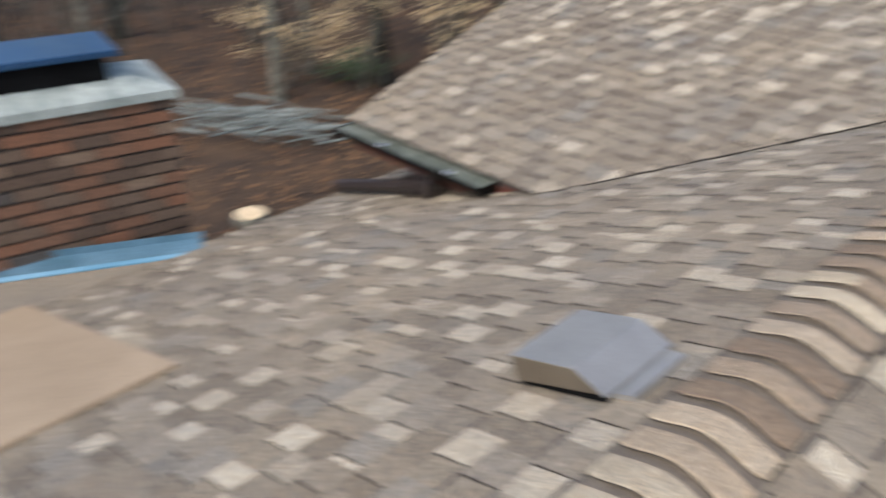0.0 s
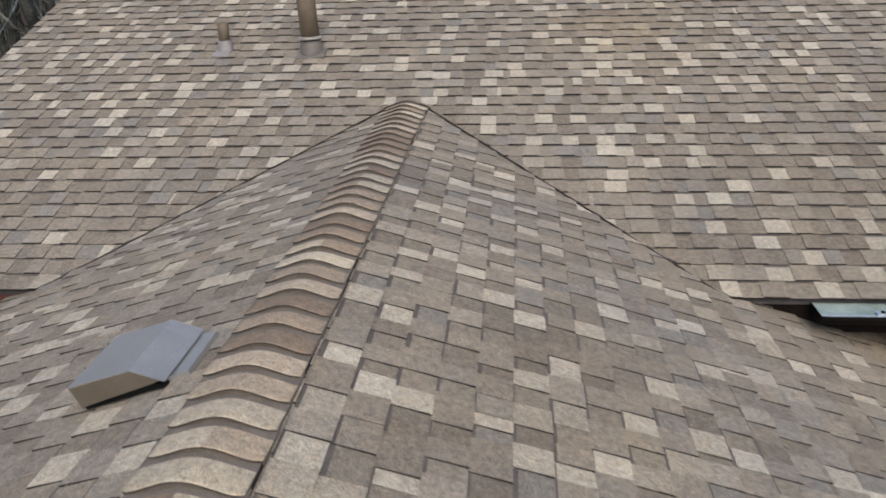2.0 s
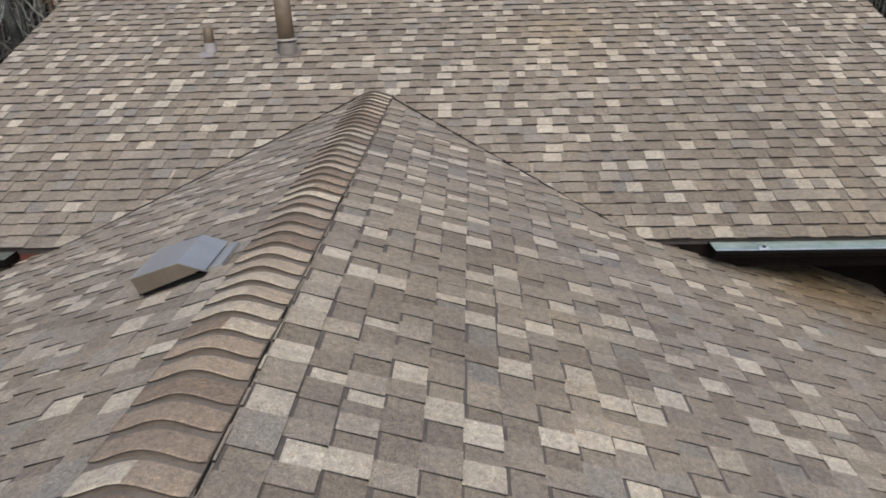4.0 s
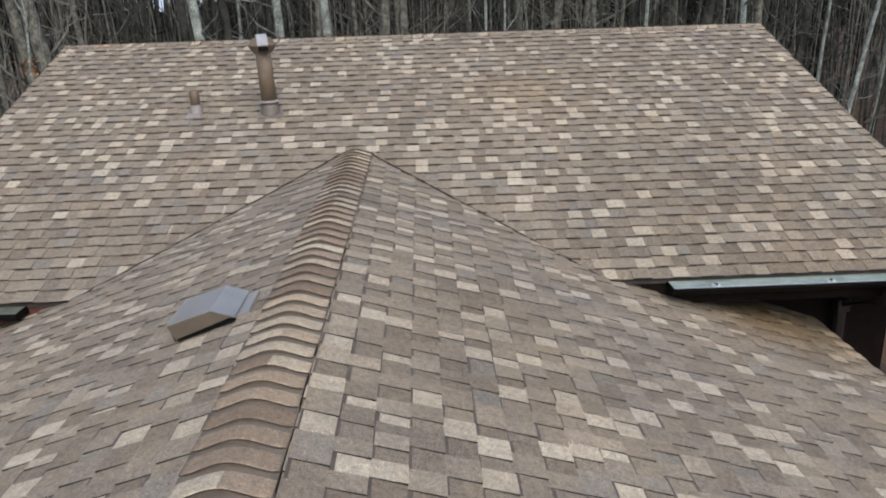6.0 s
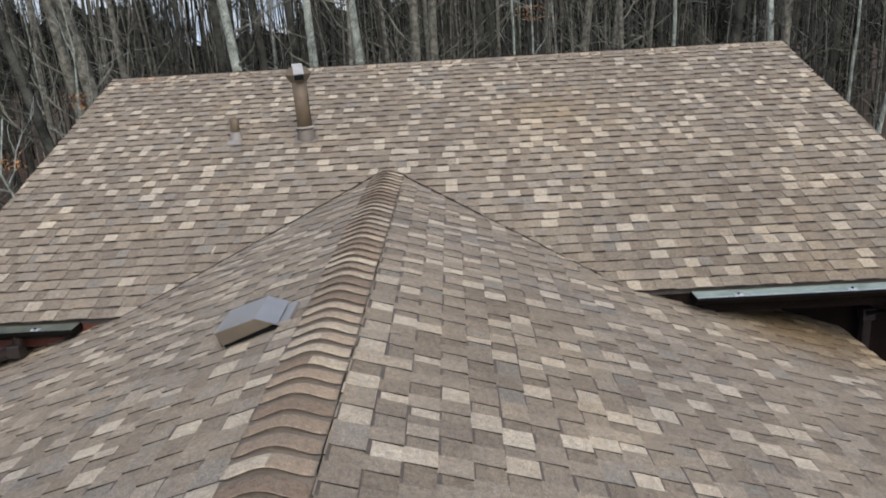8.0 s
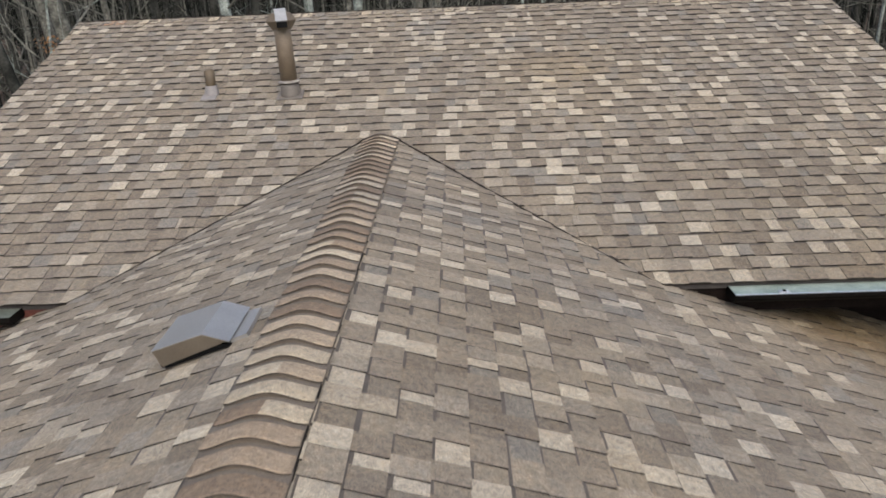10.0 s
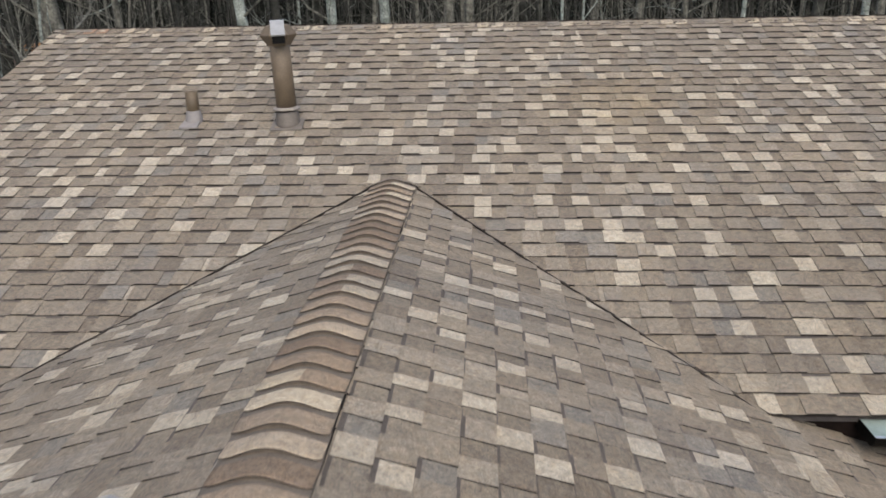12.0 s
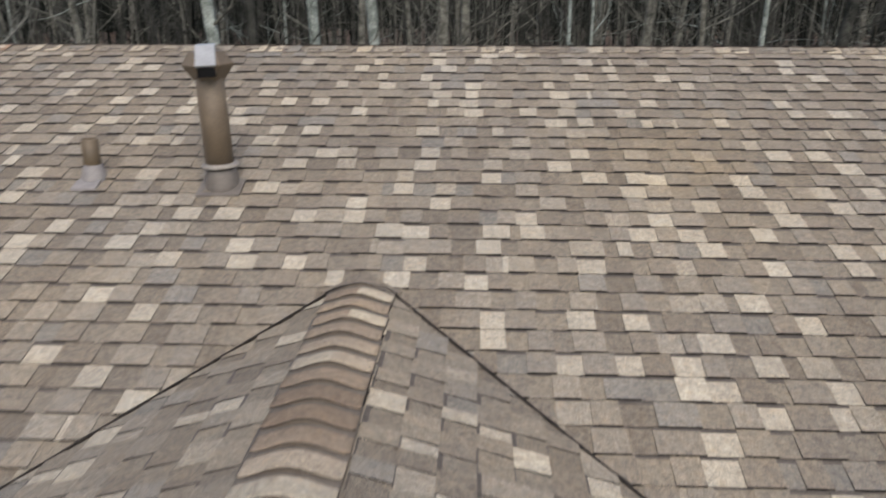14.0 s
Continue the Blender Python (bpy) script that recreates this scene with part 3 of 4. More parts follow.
# ---- chimney beside the wing's eave ----
def chimney():
    x0, x1, y0, y1, top = -5.15, -4.40, -5.0, -3.36, Z0 - 0.385
    c = tagged(new("chimney"), "brown brick chimney with a pale crown and a blue cap", "chimney")
    part("core", boxed((x0 + 0.025, y0 + 0.025, 0), (x1 - 0.025, y1 - 0.025, top)), M_MORTAR, c, "dark mortar core")
    h, bl, gap = 0.092, 0.27, 0.022
    rnd = random.Random(5)
    shapes = {}
    def brick(lo, hi):
        size = tuple(round(b - a, 3) for a, b in zip(lo, hi))
        if size not in shapes:
            bm = boxed([-s / 2 for s in size], [s / 2 for s in size])
            me = bpy.data.meshes.new("brick")
            bm.to_mesh(me)
            bm.free()
            me.materials.append(M_BRICK)
            shapes[size] = me
        ob = new("brick", shapes[size])
        ob.location = [(a + b) / 2 + rnd.uniform(-0.002, 0.002) for a, b in zip(lo, hi)]
        ob.parent = c
    rows = 17
    for k in range(rows):
        z = top - (k + 1) * h
        shift = 0.0 if k % 2 else bl / 2
        y = y0 - shift
        while y < y1 - 0.02:
            a, b = max(y, y0), min(y + bl - 0.012, y1)
            if b - a > 0.03:
                brick((x1 - 0.09, a, z + gap), (x1, b, z + h))
            y += bl
        x = x0 - (bl / 2 - shift)
        while x < x1 - 0.11:
            a, b = max(x, x0), min(x + bl - 0.012, x1 - 0.10)
            if b - a > 0.03:
                brick((a, y1 - 0.09, z + gap), (b, y1, z + h))
            x += bl
    bm = bmesh.new()
    lo, hi = (x0 - 0.03, y0 - 0.03), (x1 + 0.03, y1 + 0.03)
    prof = [(0, 0.0), (0, 0.06), (0.22, 0.13)]
    rings = []
    for inset, z in prof:
        rings.append([bm.verts.new((a, b, top + z)) for a, b in ((lo[0] + inset, lo[1] + inset), (hi[0] - inset, lo[1] + inset), (hi[0] - inset, hi[1] - inset), (lo[0] + inset, hi[1] - inset))])
    for a, b in zip(rings, rings[1:]):
        for i in range(4):
            bm.faces.new((a[i], a[(i + 1) % 4], b[(i + 1) % 4], b[i]))
    bm.faces.new(rings[0][::-1])
    bm.faces.new(rings[-1])
    part("crown", bm, M_CROWN, c, "pale concrete crown")
    part("flue_liner", boxed((x0 + 0.18, y0 + 0.45, top + 0.10), (x1 - 0.18, y1 - 0.36, top + 0.29), 0.01), M_BLACK, c, "dark flue opening")
    lid = part("cap_lid", boxed((x0 + 0.06, y0 + 0.36, top + 0.31), (x1 - 0.12, y1 - 0.28, top + 0.335), 0.008), M_BLUE, c, "blue metal cap lid")
    part("lid_skirt", boxed((x1 - 0.125, y0 + 0.36, top + 0.294), (x1 - 0.118, y1 - 0.28, top + 0.315)), M_BLUE, lid)
    for px in (x0 + 0.2, x1 - 0.2):
        for py in (y0 + 0.48, y1 - 0.45):
            part("leg", boxed((px - 0.012, py - 0.012, top + 0.10), (px + 0.012, py + 0.012, top + 0.312)), M_BLACK, c)

    pivot = Vector((x1, y1, 0))
    c.matrix_basis = Matrix.Translation(pivot) @ pose(0, 0, 0, 0, 0, -12) @ Matrix.Translation(-pivot)


chimney()
strip = tagged(new("chimney_flashing"), "light blue metal flashing strip between chimney and roof", "flashing")
part("sheet", extrude_poly(bmesh.new(), [Vector((-0.09, -1.7, 0.025)), Vector((0.06, -1.7, 0.002)), Vector((0.06, -1.7, 0.010)), Vector((-0.09, -1.7, 0.035))], (0, 1.66, 0)), M_BLUEMID, strip)
part("upstand", boxed((-0.097, -1.7, 0.02), (-0.091, -0.03, 0.085)), M_BLUEMID, strip)
part("front_lip", extrude_poly(bmesh.new(), [Vector((0.061, -1.7, 0.0)), Vector((0.095, -1.7, -0.006)), Vector((0.095, -1.7, 0.006)), Vector((0.061, -1.7, 0.014))], (0, 1.7, 0)), M_BLUEPALE, strip, "bright light blue folded edge")
strip.matrix_basis = pose(-4.06, -3.44, gz + 0.022, 0, 0, -27)

# plywood sheet on the wing's west slope
s = math.hypot(1, SG)
U, N = Vector((-1, 0, -SG)) / s, Vector((-SG, 0, 1)) / s
ply = tagged(new("plywood_sheet"), "tan plywood sheet lying on the shingles", "plywood")
o = Vector((-2.08, -4.68, Z0 - SG * 2.08)) + 0.016 * N
bm = bmesh.new()
extrude_poly(bm, [o, o + 2.55 * U + Vector((0, 0.03, 0)), o + 2.55 * U + Vector((0, -1.2, 0)), o + Vector((0, -1.22, 0))], 0.02 * N)
part("panel", bm, M_PLY, ply)


# ---- trees ----
def branchy(rnd, verts, faces, start, heading, length, radius, depth, sides):
    """A limb with twigs; bare winter wood."""
    pts, p, d = [start], start.copy(), heading.normalized()
    steps = 4 if depth else 3
    for _ in range(steps):
        d = (d + Vector((rnd.uniform(-0.28, 0.28), rnd.uniform(-0.28, 0.28), rnd.uniform(-0.08, 0.26)))).normalized()
        p = p + d * (length / steps)
        pts.append(p.copy())
    tube(verts, faces, pts, [radius * (1 - 0.82 * i / steps) for i in range(steps + 1)], sides)
    if depth:
        for _ in range(rnd.randint(3, 5)):
            i = rnd.randint(1, steps)
            side = Vector((rnd.uniform(-1, 1), rnd.uniform(-1, 1), rnd.uniform(-0.2, 0.8)))
            branchy(rnd, verts, faces, pts[i], (pts[i] - pts[i - 1]).normalized() + 0.9 * side, length * rnd.uniform(0.35, 0.6), radius * 0.42, depth - 1, 3 if depth == 1 else 4)


def make_tree(seed, height, radius, bark, label, low=0.15, limbs=14, lean=0.03):
    rnd = random.Random(seed)
    t = tagged(new("tree"), label, "tree", "bare forest trees")
    verts, faces, pts, p = [], [], [], Vector((0, 0, -0.3))
    drift = Vector((rnd.uniform(-lean, lean), rnd.uniform(-lean, lean), 1))
    n = 12
    for i in range(n + 1):
        pts.append(p.copy())
        p = p + (drift + Vector((rnd.uniform(-0.035, 0.035), rnd.uniform(-0.035, 0.035), 0))) * (height / n)
    radii = [radius * (1.35 if i == 0 else 1.0) * (1 - 0.88 * (i / n) ** 1.2) for i in range(n + 1)]
    tube(verts, faces, pts, radii, 10)
    me = mesh_of("trunk", verts, faces, [bark])
    me.polygons.foreach_set("use_smooth", [True] * len(faces))
    trunk = new("trunk", me)
    trunk.parent = t
    verts, faces = [], []
    for k in range(limbs):
        f = low + (0.97 - low) * (k + rnd.random()) / limbs
        i = min(n - 1, int(f * n))
        at = pts[i].lerp(pts[i + 1], f * n - i)
        a = rnd.uniform(0, 2 * math.pi)
        up = 0.25 + 0.9 * f
        size = height * rnd.uniform(0.10, 0.22) * (1.25 - 0.7 * f)
        branchy(rnd, verts, faces, at, Vector((math.cos(a), math.sin(a), up)), size, max(0.008, radii[i] * rnd.uniform(0.18, 0.4)), 2, 5)
    crown = new("crown", mesh_of("crown", verts, faces, [M_BARK if bark is M_PALEBARK else bark]))
    crown.parent = t
    return t


GREY, PALEB, DARK = "bare grey-barked forest tree in leaf litter", "bare pale-barked tree with thin limbs", "bare dark-barked forest tree in leaf litter"
kinds = [make_tree(11, 17, 0.17, M_BARK, GREY), make_tree(12, 15, 0.12, M_BARK, GREY, 0.12, 16), make_tree(13, 18, 0.15, M_PALEBARK, PALEB, 0.25, 12),
         make_tree(14, 13, 0.08, M_PALEBARK, PALEB, 0.15, 14), make_tree(15, 16, 0.14, M_DARKBARK, DARK, 0.12, 16), make_tree(16, 12, 0.07, M_DARKBARK, DARK, 0.08, 18),
         make_tree(17, 9, 0.045, M_BARK, "thin grey forest sapling", 0.08, 16), make_tree(18, 14, 0.10, M_BARK, GREY, 0.10, 18, 0.12)]
# the trees that stand out: kind, x, y, size
standing = ((2, -4.05, 11.9, 1.0, -6), (2, -3.0, 13.7, 0.95, -1), (2, -1.8, 15.9, 1.1, -4), (0, 0.2, 17.9, 0.95, 0), (0, 4.6, 18.4, 1.0, 7), (3, 7.2, 15.9, 1.0, 1), (0, -5.5, 7.0, 1.05, -9), (0, -7.2, 9.8, 0.9, -8),
            (1, -8.0, 13.7, 0.9, -3), (3, 2.4, 12.2, 0.7, 0), (2, 8.75, 11.9, 0.7, -1), (3, 11.4, 13.7, 0.75, 1), (0, -12.9, 3.2, 0.8, 0), (1, -14.0, 4.8, 0.9, 0), (4, -12.3, 5.6, 1.2, 0), (7, -9.8, 7.6, 1.0, -10), (4, -5.5, 5.2, 0.7, -15))
placed = []
rnd = random.Random(21)
for k, x, y, size, lean in standing:
    placed.append((k, x, y, size, rnd.uniform(0, 360), lean))
tries = 0
while len(placed) < 210 and tries < 9000:
    tries += 1
    r, a = 11 + 34 * rnd.random() ** 0.8, radians(rnd.uniform(-35, 215))
    x, y = r * math.cos(a), 2 + r * math.sin(a)
    if (-6 < x < 7.5 and y < 10.5) or (x < 0 and math.hypot(x, y) < 14.5 and y < 6) or (x > 0 and y < -8):
        continue
    if min(math.hypot(x - q[1], y - q[2]) for q in placed) < 1.1:
        continue
    placed.append((rnd.choice((0, 1, 1, 3, 4, 4, 4, 5, 5, 5, 6, 6, 7)), x, y, rnd.uniform(0.75, 1.15), rnd.uniform(0, 360), rnd.gauss(0, 3)))
used = set()
for k, x, y, size, turn, lean in placed:
    m = pose(x, y, ground_height(x, y) - 0.05, 0, lean, 0) @ pose(0, 0, 0, 0, 0, turn) @ Matrix.Scale(size, 4)
    if k in used:
        copy_thing(kinds[k], m)
    else:
        used.add(k)
        kinds[k].matrix_basis = m

# woods behind: bare stems past counting, and the dim distance
def woods(name, seed, count, near, far, thick, bark, label, twigs=4):
    verts, faces = [], []
    rnd = random.Random(seed)
    while count:
        r, a = near + (far - near) * rnd.random() ** 0.8, radians(rnd.uniform(-40, 220))
        x, y = r * math.cos(a), 2 + r * math.sin(a)
        if x < 0 and y < 7 and r < 17:
            continue
        count -= 1
        if -0.27 < x / y < -0.08 and y > 30 and rnd.random() < 0.5:
            continue          # thinner stand where the sky shows through
        h, w = rnd.uniform(7, 18), rnd.uniform(*thick)
        base = Vector((x, y, -0.5))
        d = Vector((rnd.gauss(0, 0.06), rnd.gauss(0, 0.06), 1))
        pts = [base, base + d * h * 0.35 + Vector((rnd.uniform(-0.2, 0.2), rnd.uniform(-0.2, 0.2), 0)), base + d * h * 0.7, base + d * h + Vector((rnd.uniform(-0.8, 0.8), rnd.uniform(-0.8, 0.8), 0))]
        tube(verts, faces, pts, [w, w * 0.85, w * 0.6, w * 0.15], 5)
        for _ in range(twigs):
            f = rnd.uniform(0.08, 0.75)
            s0, b = base + d * h * f, rnd.uniform(0, 6.28)
            e = s0 + Vector((math.cos(b), math.sin(b), rnd.uniform(0.1, 1.1))) * rnd.uniform(0.8, 2.4)
            tube(verts, faces, [s0, (s0 + e) / 2 + Vector((rnd.uniform(-0.15, 0.15), rnd.uniform(-0.15, 0.15), -0.1)), e], [w * 0.34, w * 0.24, 0.006], 3)
    tagged(new(name, mesh_of(name, verts, faces, [bark])), label, "woods", kind="stuff")


# far stems and backdrop get their shade from the bark colour
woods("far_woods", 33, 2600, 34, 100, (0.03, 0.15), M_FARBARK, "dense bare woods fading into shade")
woods("grey_woods", 34, 900, 22, 70, (0.03, 0.10), M_DARKBARK, "bare grey stems of the woods")
woods("undergrowth", 35, 1000, 15, 45, (0.012, 0.03), M_DARKBARK, "thin bare saplings and twigs of the undergrowth")
woods("sapling_stand", 38, 520, 17, 50, (0.014, 0.045), M_BARK, "thin upright grey saplings of the woods", 2)
verts, faces, tones = [], [], []
rnd = random.Random(37)
for _ in range(2500):
    r, a = 15 + 30 * rnd.random(), radians(rnd.uniform(-35, 215))
    p = Vector((r * math.cos(a), 2 + r * math.sin(a), rnd.uniform(1.0, 9.5)))
    if p.x < 0 and p.y < 7 and r < 17:
        continue
    b = rnd.uniform(0, 6.28)
    d = Vector((math.cos(b), math.sin(b), rnd.uniform(-0.5, 0.9))).normalized()
    pts, l, w = [p], rnd.uniform(1.0, 3.4), rnd.uniform(0.007, 0.02)
    for _ in range(4):
        d = (d + Vector((rnd.uniform(-0.45, 0.45), rnd.uniform(-0.45, 0.45), rnd.uniform(-0.35, 0.5)))).normalized()
        pts.append(pts[-1] + d * l / 4)
    b = len(faces)
    tube(verts, faces, pts, [w, w * 0.85, w * 0.65, w * 0.45, w * 0.2], 3)
    tones += [1 if rnd.random() < 0.2 else 2 if rnd.random() < 0.7 else 0] * (len(faces) - b)
tagged(new("twig_tangle", mesh_of("twig_tangle", verts, faces, [M_BARK, M_PALEBARK, M_DARKBARK], tones)), "tangle of bare grey-green branches among the stems", "woods", kind="stuff")
verts, faces = [], []
rnd = random.Random(36)
n = 420
for i in range(n + 1):
    a = radians(-60 + 300 * i / n)
    top = 9.2 + 2.2 * noise.noise((i * 0.07, 0, 5)) + 1.8 * rnd.uniform(-1, 1) - (3.4 if 100 < math.degrees(a) < 111 else 0)
    verts += [(105 * math.cos(a), 105 * math.sin(a), -1), (105 * math.cos(a), 105 * math.sin(a), top)]
    if i:
        faces.append((2 * i - 2, 2 * i, 2 * i + 1, 2 * i - 1))
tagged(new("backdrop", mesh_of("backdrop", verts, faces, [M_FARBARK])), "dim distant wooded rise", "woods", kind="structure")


# the pale overcast horizon that shows between the stems, all round
M_HAZE, hn, hl = nodes_of("pale_overcast_horizon")
hn["Principled BSDF"].inputs["Base Color"].default_value = (0.0, 0.0, 0.0, 1)
hn["Principled BSDF"].inputs["Specular IOR Level"].default_value = 0.0
hl.new(ramp(hn, hl, noise_node(hn, hl, 0.03, 3, vec=hn.new("ShaderNodeNewGeometry").outputs["Position"]), ((0.3, (0.62, 0.76, 1.0)), (0.7, (0.86, 0.93, 1.0)))), hn["Principled BSDF"].inputs["Emission Color"])
hn["Principled BSDF"].inputs["Emission Strength"].default_value = 0.62
verts, faces = [], []
for i in range(72):
    a = radians(5 * i)
    verts += [(330 * math.cos(a), 330 * math.sin(a), -3), (330 * math.cos(a), 330 * math.sin(a), 30 + 4 * noise.noise((i * 0.5, 0, 2)))]
    j = (i + 1) % 72
    faces.append((2 * i, 2 * j, 2 * j + 1, 2 * i + 1))
tagged(new("backdrop_sky", mesh_of("backdrop_sky", verts, faces, [M_HAZE])), "pale blue-white overcast sky low behind the woods", "sky", kind="structure")


# ---- yard: brush pile, cut log, undergrowth ----
rnd = random.Random(8)
verts, faces = [], []
for _ in range(60):
    c = Vector((rnd.gauss(-11.3, 0.9), 0, 0))
    c.y = 2.0 + 0.55 * (c.x + 11.3) + rnd.gauss(0, 0.42)
    c.z = rnd.uniform(0.03, 0.28)
    a = 0.5 + rnd.gauss(0, 0.35)
    l = rnd.uniform(0.6, 1.7)
    d = Vector((math.cos(a), math.sin(a), rnd.uniform(-0.12, 0.12)))
    w = rnd.uniform(0.012, 0.035)
    tube(verts, faces, [c - d * l / 2, c + Vector((rnd.uniform(-0.06, 0.06), rnd.uniform(-0.06, 0.06), 0.03)), c + d * l / 2], [w, w * 0.9, w * 0.5], 5)
tagged(new("brush_pile", mesh_of("brush_pile", verts, faces, [M_STICK])), "heap of grey dead branches on the leaf litter", "brush pile", kind="stuff")
log = tagged(new("cut_log"), "cut log with a pale fresh end on the ground", "log")
bm = bmesh.new()
lathe(bm, ((0.24, 0), (0.25, 0.05), (0.25, 0.17)), (-8.7, -0.3, ground_height(-8.7, -0.3) - 0.08), 14)
part("bark", bm, M_BARK, log)
part("cut_face", lathe(bmesh.new(), ((0.225, 0.0), (0.22, 0.012)), (-8.7, -0.3, ground_height(-8.7, -0.3) + 0.091), 14), M_CUT, log, "pale fresh cut end")


def shrub(x, y, height, spread, count, leaf, label, seed):
    rnd = random.Random(seed)
    t = tagged(new("shrub"), label, "shrub")
    verts, faces, lv, lf = [], [], [], []
    z = ground_height(x, y) - 0.06
    for _ in range(7):
        a, f = rnd.uniform(0, 6.28), rnd.uniform(0.3, 1)
        tip = Vector((x + spread * f * math.cos(a), y + spread * f * math.sin(a), z + height * rnd.uniform(0.6, 1)))
        tube(verts, faces, [Vector((x, y, z)), Vector((x, y, z)).lerp(tip, 0.5) + Vector((0, 0, 0.1)), tip], [0.02, 0.014, 0.005], 4)
    sprays = [Vector((x + rnd.gauss(0, spread * 0.55), y + rnd.gauss(0, spread * 0.55), z + height * rnd.uniform(0.35, 1.0))) for _ in range(12)]
    for _ in range(count):
        c = rnd.choice(sprays) + Vector((rnd.gauss(0, 0.22), rnd.gauss(0, 0.22), rnd.gauss(0, 0.06)))
        u = Vector((rnd.uniform(-1, 1), rnd.uniform(-1, 1), rnd.uniform(-0.5, 0.3))).normalized()
        w = u.cross(Vector((0, 0, 1))).normalized() * 0.03
        u = u * 0.06
        b = len(lv)
        lv += [c - u, c + w, c + u, c - w + Vector((0, 0, 0.01))]
        lf.append((b, b + 1, b + 2, b + 3))
    stem = new("stem", mesh_of("stem", verts, faces, [M_BARK]))
    stem.parent = t
    leaves = new("foliage", mesh_of("foliage", lv, lf, [leaf]))
    leaves.parent = t


TANL = "young beech with withered tan leaves"
for i, (x, y, h, sp, c) in enumerate(((-12.2, 4.9, 2.4, 1.0, 650), (-11.0, 6.2, 2.5, 1.1, 650), (-13.4, 3.9, 2.2, 1.0, 500), (-9.8, 7.9, 2.6, 1.0, 500), (-16.5, 5.0, 2.6, 1.3, 500), (-13.1, 8.3, 3.2, 1.2, 800), (-14.6, 7.2, 3.0, 1.1, 600), (-11.9, 9.6, 3.3, 1.1, 700))):
    shrub(x, y, h, sp, c, M_TANLEAF, TANL, 50 + i)
shrub(-12.9, 5.3, 0.7, 0.6, 700, M_GREENLEAF, "low green shrub on the forest floor", 71)

def leafy_sapling(x, y, height, z0, z1, count, spread, label, seed):
    """A thin bare sapling that has kept a few rust-coloured leaves between two heights."""
    rnd = random.Random(seed)
    t = tagged(new("sapling"), label, "tree")
    verts, faces, lv, lf = [], [], [], []
    base = Vector((x, y, ground_height(x, y) - 0.1))
    pts = [base + Vector((rnd.uniform(-0.1, 0.1), rnd.uniform(-0.1, 0.1), height * i / 6)) for i in range(7)]
    tube(verts, faces, pts, [0.05 * (1 - 0.13 * i) for i in range(7)], 6)
    stem = new("trunk", mesh_of("trunk", verts, faces, [M_PALEBARK]))
    stem.parent = t
    verts, faces = [], []
    for i in range(7):
        s0 = pts[2 + i % 4].lerp(pts[3 + i % 4], rnd.random())
        b = rnd.uniform(0, 6.28)
        branchy(rnd, verts, faces, s0, Vector((math.cos(b), math.sin(b), 0.5)), rnd.uniform(0.8, 1.6), 0.018, 1, 4)
    limbs = new("crown", mesh_of("crown", verts, faces, [M_PALEBARK]))
    limbs.parent = t
    for _ in range(count):
        c = Vector((x + rnd.gauss(0, spread), y + rnd.gauss(0, spread), rnd.uniform(z0, z1)))
        u = Vector((rnd.uniform(-1, 1), rnd.uniform(-1, 1), rnd.uniform(-1, 0.2))).normalized()
        w = u.cross(Vector((0.3, 0.2, 1))).normalized() * 0.02
        u = u * 0.035
        k = len(lv)
        lv += [c - u, c + w, c + u, c - w]
        lf.append((k, k + 1, k + 2, k + 3))
    leaves = new("foliage", mesh_of("foliage", lv, lf, [M_RUSTLEAF]))
    leaves.parent = t


RUST = "thin pale sapling with a few rust-coloured leaves"
leafy_sapling(2.8, 13.0, 7.5, 5.35, 5.75, 150, 0.22, RUST, 91)
leafy_sapling(-6.25, 6.5, 6.5, 4.3, 4.6, 70, 0.10, RUST, 92)
leafy_sapling(-4.9, 16.0, 8.0, 5.4, 5.9, 60, 0.12, RUST, 93)
leafy_sapling(-5.75, 3.0, 4.6, 3.75, 4.0, 60, 0.10, RUST, 94)

# scattered fallen leaves that lie proud of the litter
rnd = random.Random(77)
verts, faces = [], []
for _ in range(9000):
    r, a = 5 + 18 * rnd.random() ** 0.7, radians(rnd.uniform(95, 200))
    x, y = r * math.cos(a), -2 + r * math.sin(a)
    if x > -5.3:
        continue
    c = Vector((x, y, ground_height(x, y) - 0.03))
    t = rnd.uniform(0, 6.28)
    u, w = 0.07 * Vector((math.cos(t), math.sin(t), rnd.uniform(-0.4, 0.4))), 0.04 * Vector((-math.sin(t), math.cos(t), rnd.uniform(-0.4, 0.4)))
    b = len(verts)
    verts += [c - u, c + w, c + u, c - w]
    faces.append((b, b + 1, b + 2, b + 3))
M_FALLEN = surface("fallen_leaf", (0.085, 0.038, 0.016), (0.21, 0.115, 0.052), 0.9, 0.85, grain=9, spread=0.6)
tagged(new("fallen_leaves", mesh_of("fallen_leaves", verts, faces, [M_FALLEN])), "scattered brown fallen oak leaves", "leaves", kind="stuff")


# ---- shingles ----
def clip(poly, a, b, c):
    """The part of a flat outline where a*x + b*y <= c (first two coordinates)."""
    out = []
    for i, p in enumerate(poly):
        q = poly[i - 1]
        dp, dq = a * p[0] + b * p[1] - c, a * q[0] + b * q[1] - c
        if (dp < 0) != (dq < 0):
            f = dq / (dq - dp)
            out.append((q[0] + f * (p[0] - q[0]), q[1] + f * (p[1] - q[1])))
        if dp < 0:
            out.append(p)
    return out


WIDTHS = ((0.075, 0.09, 0.105, 0.12, 0.15), (0.105, 0.12, 0.135, 0.15, 0.18))
LAP = 0.05


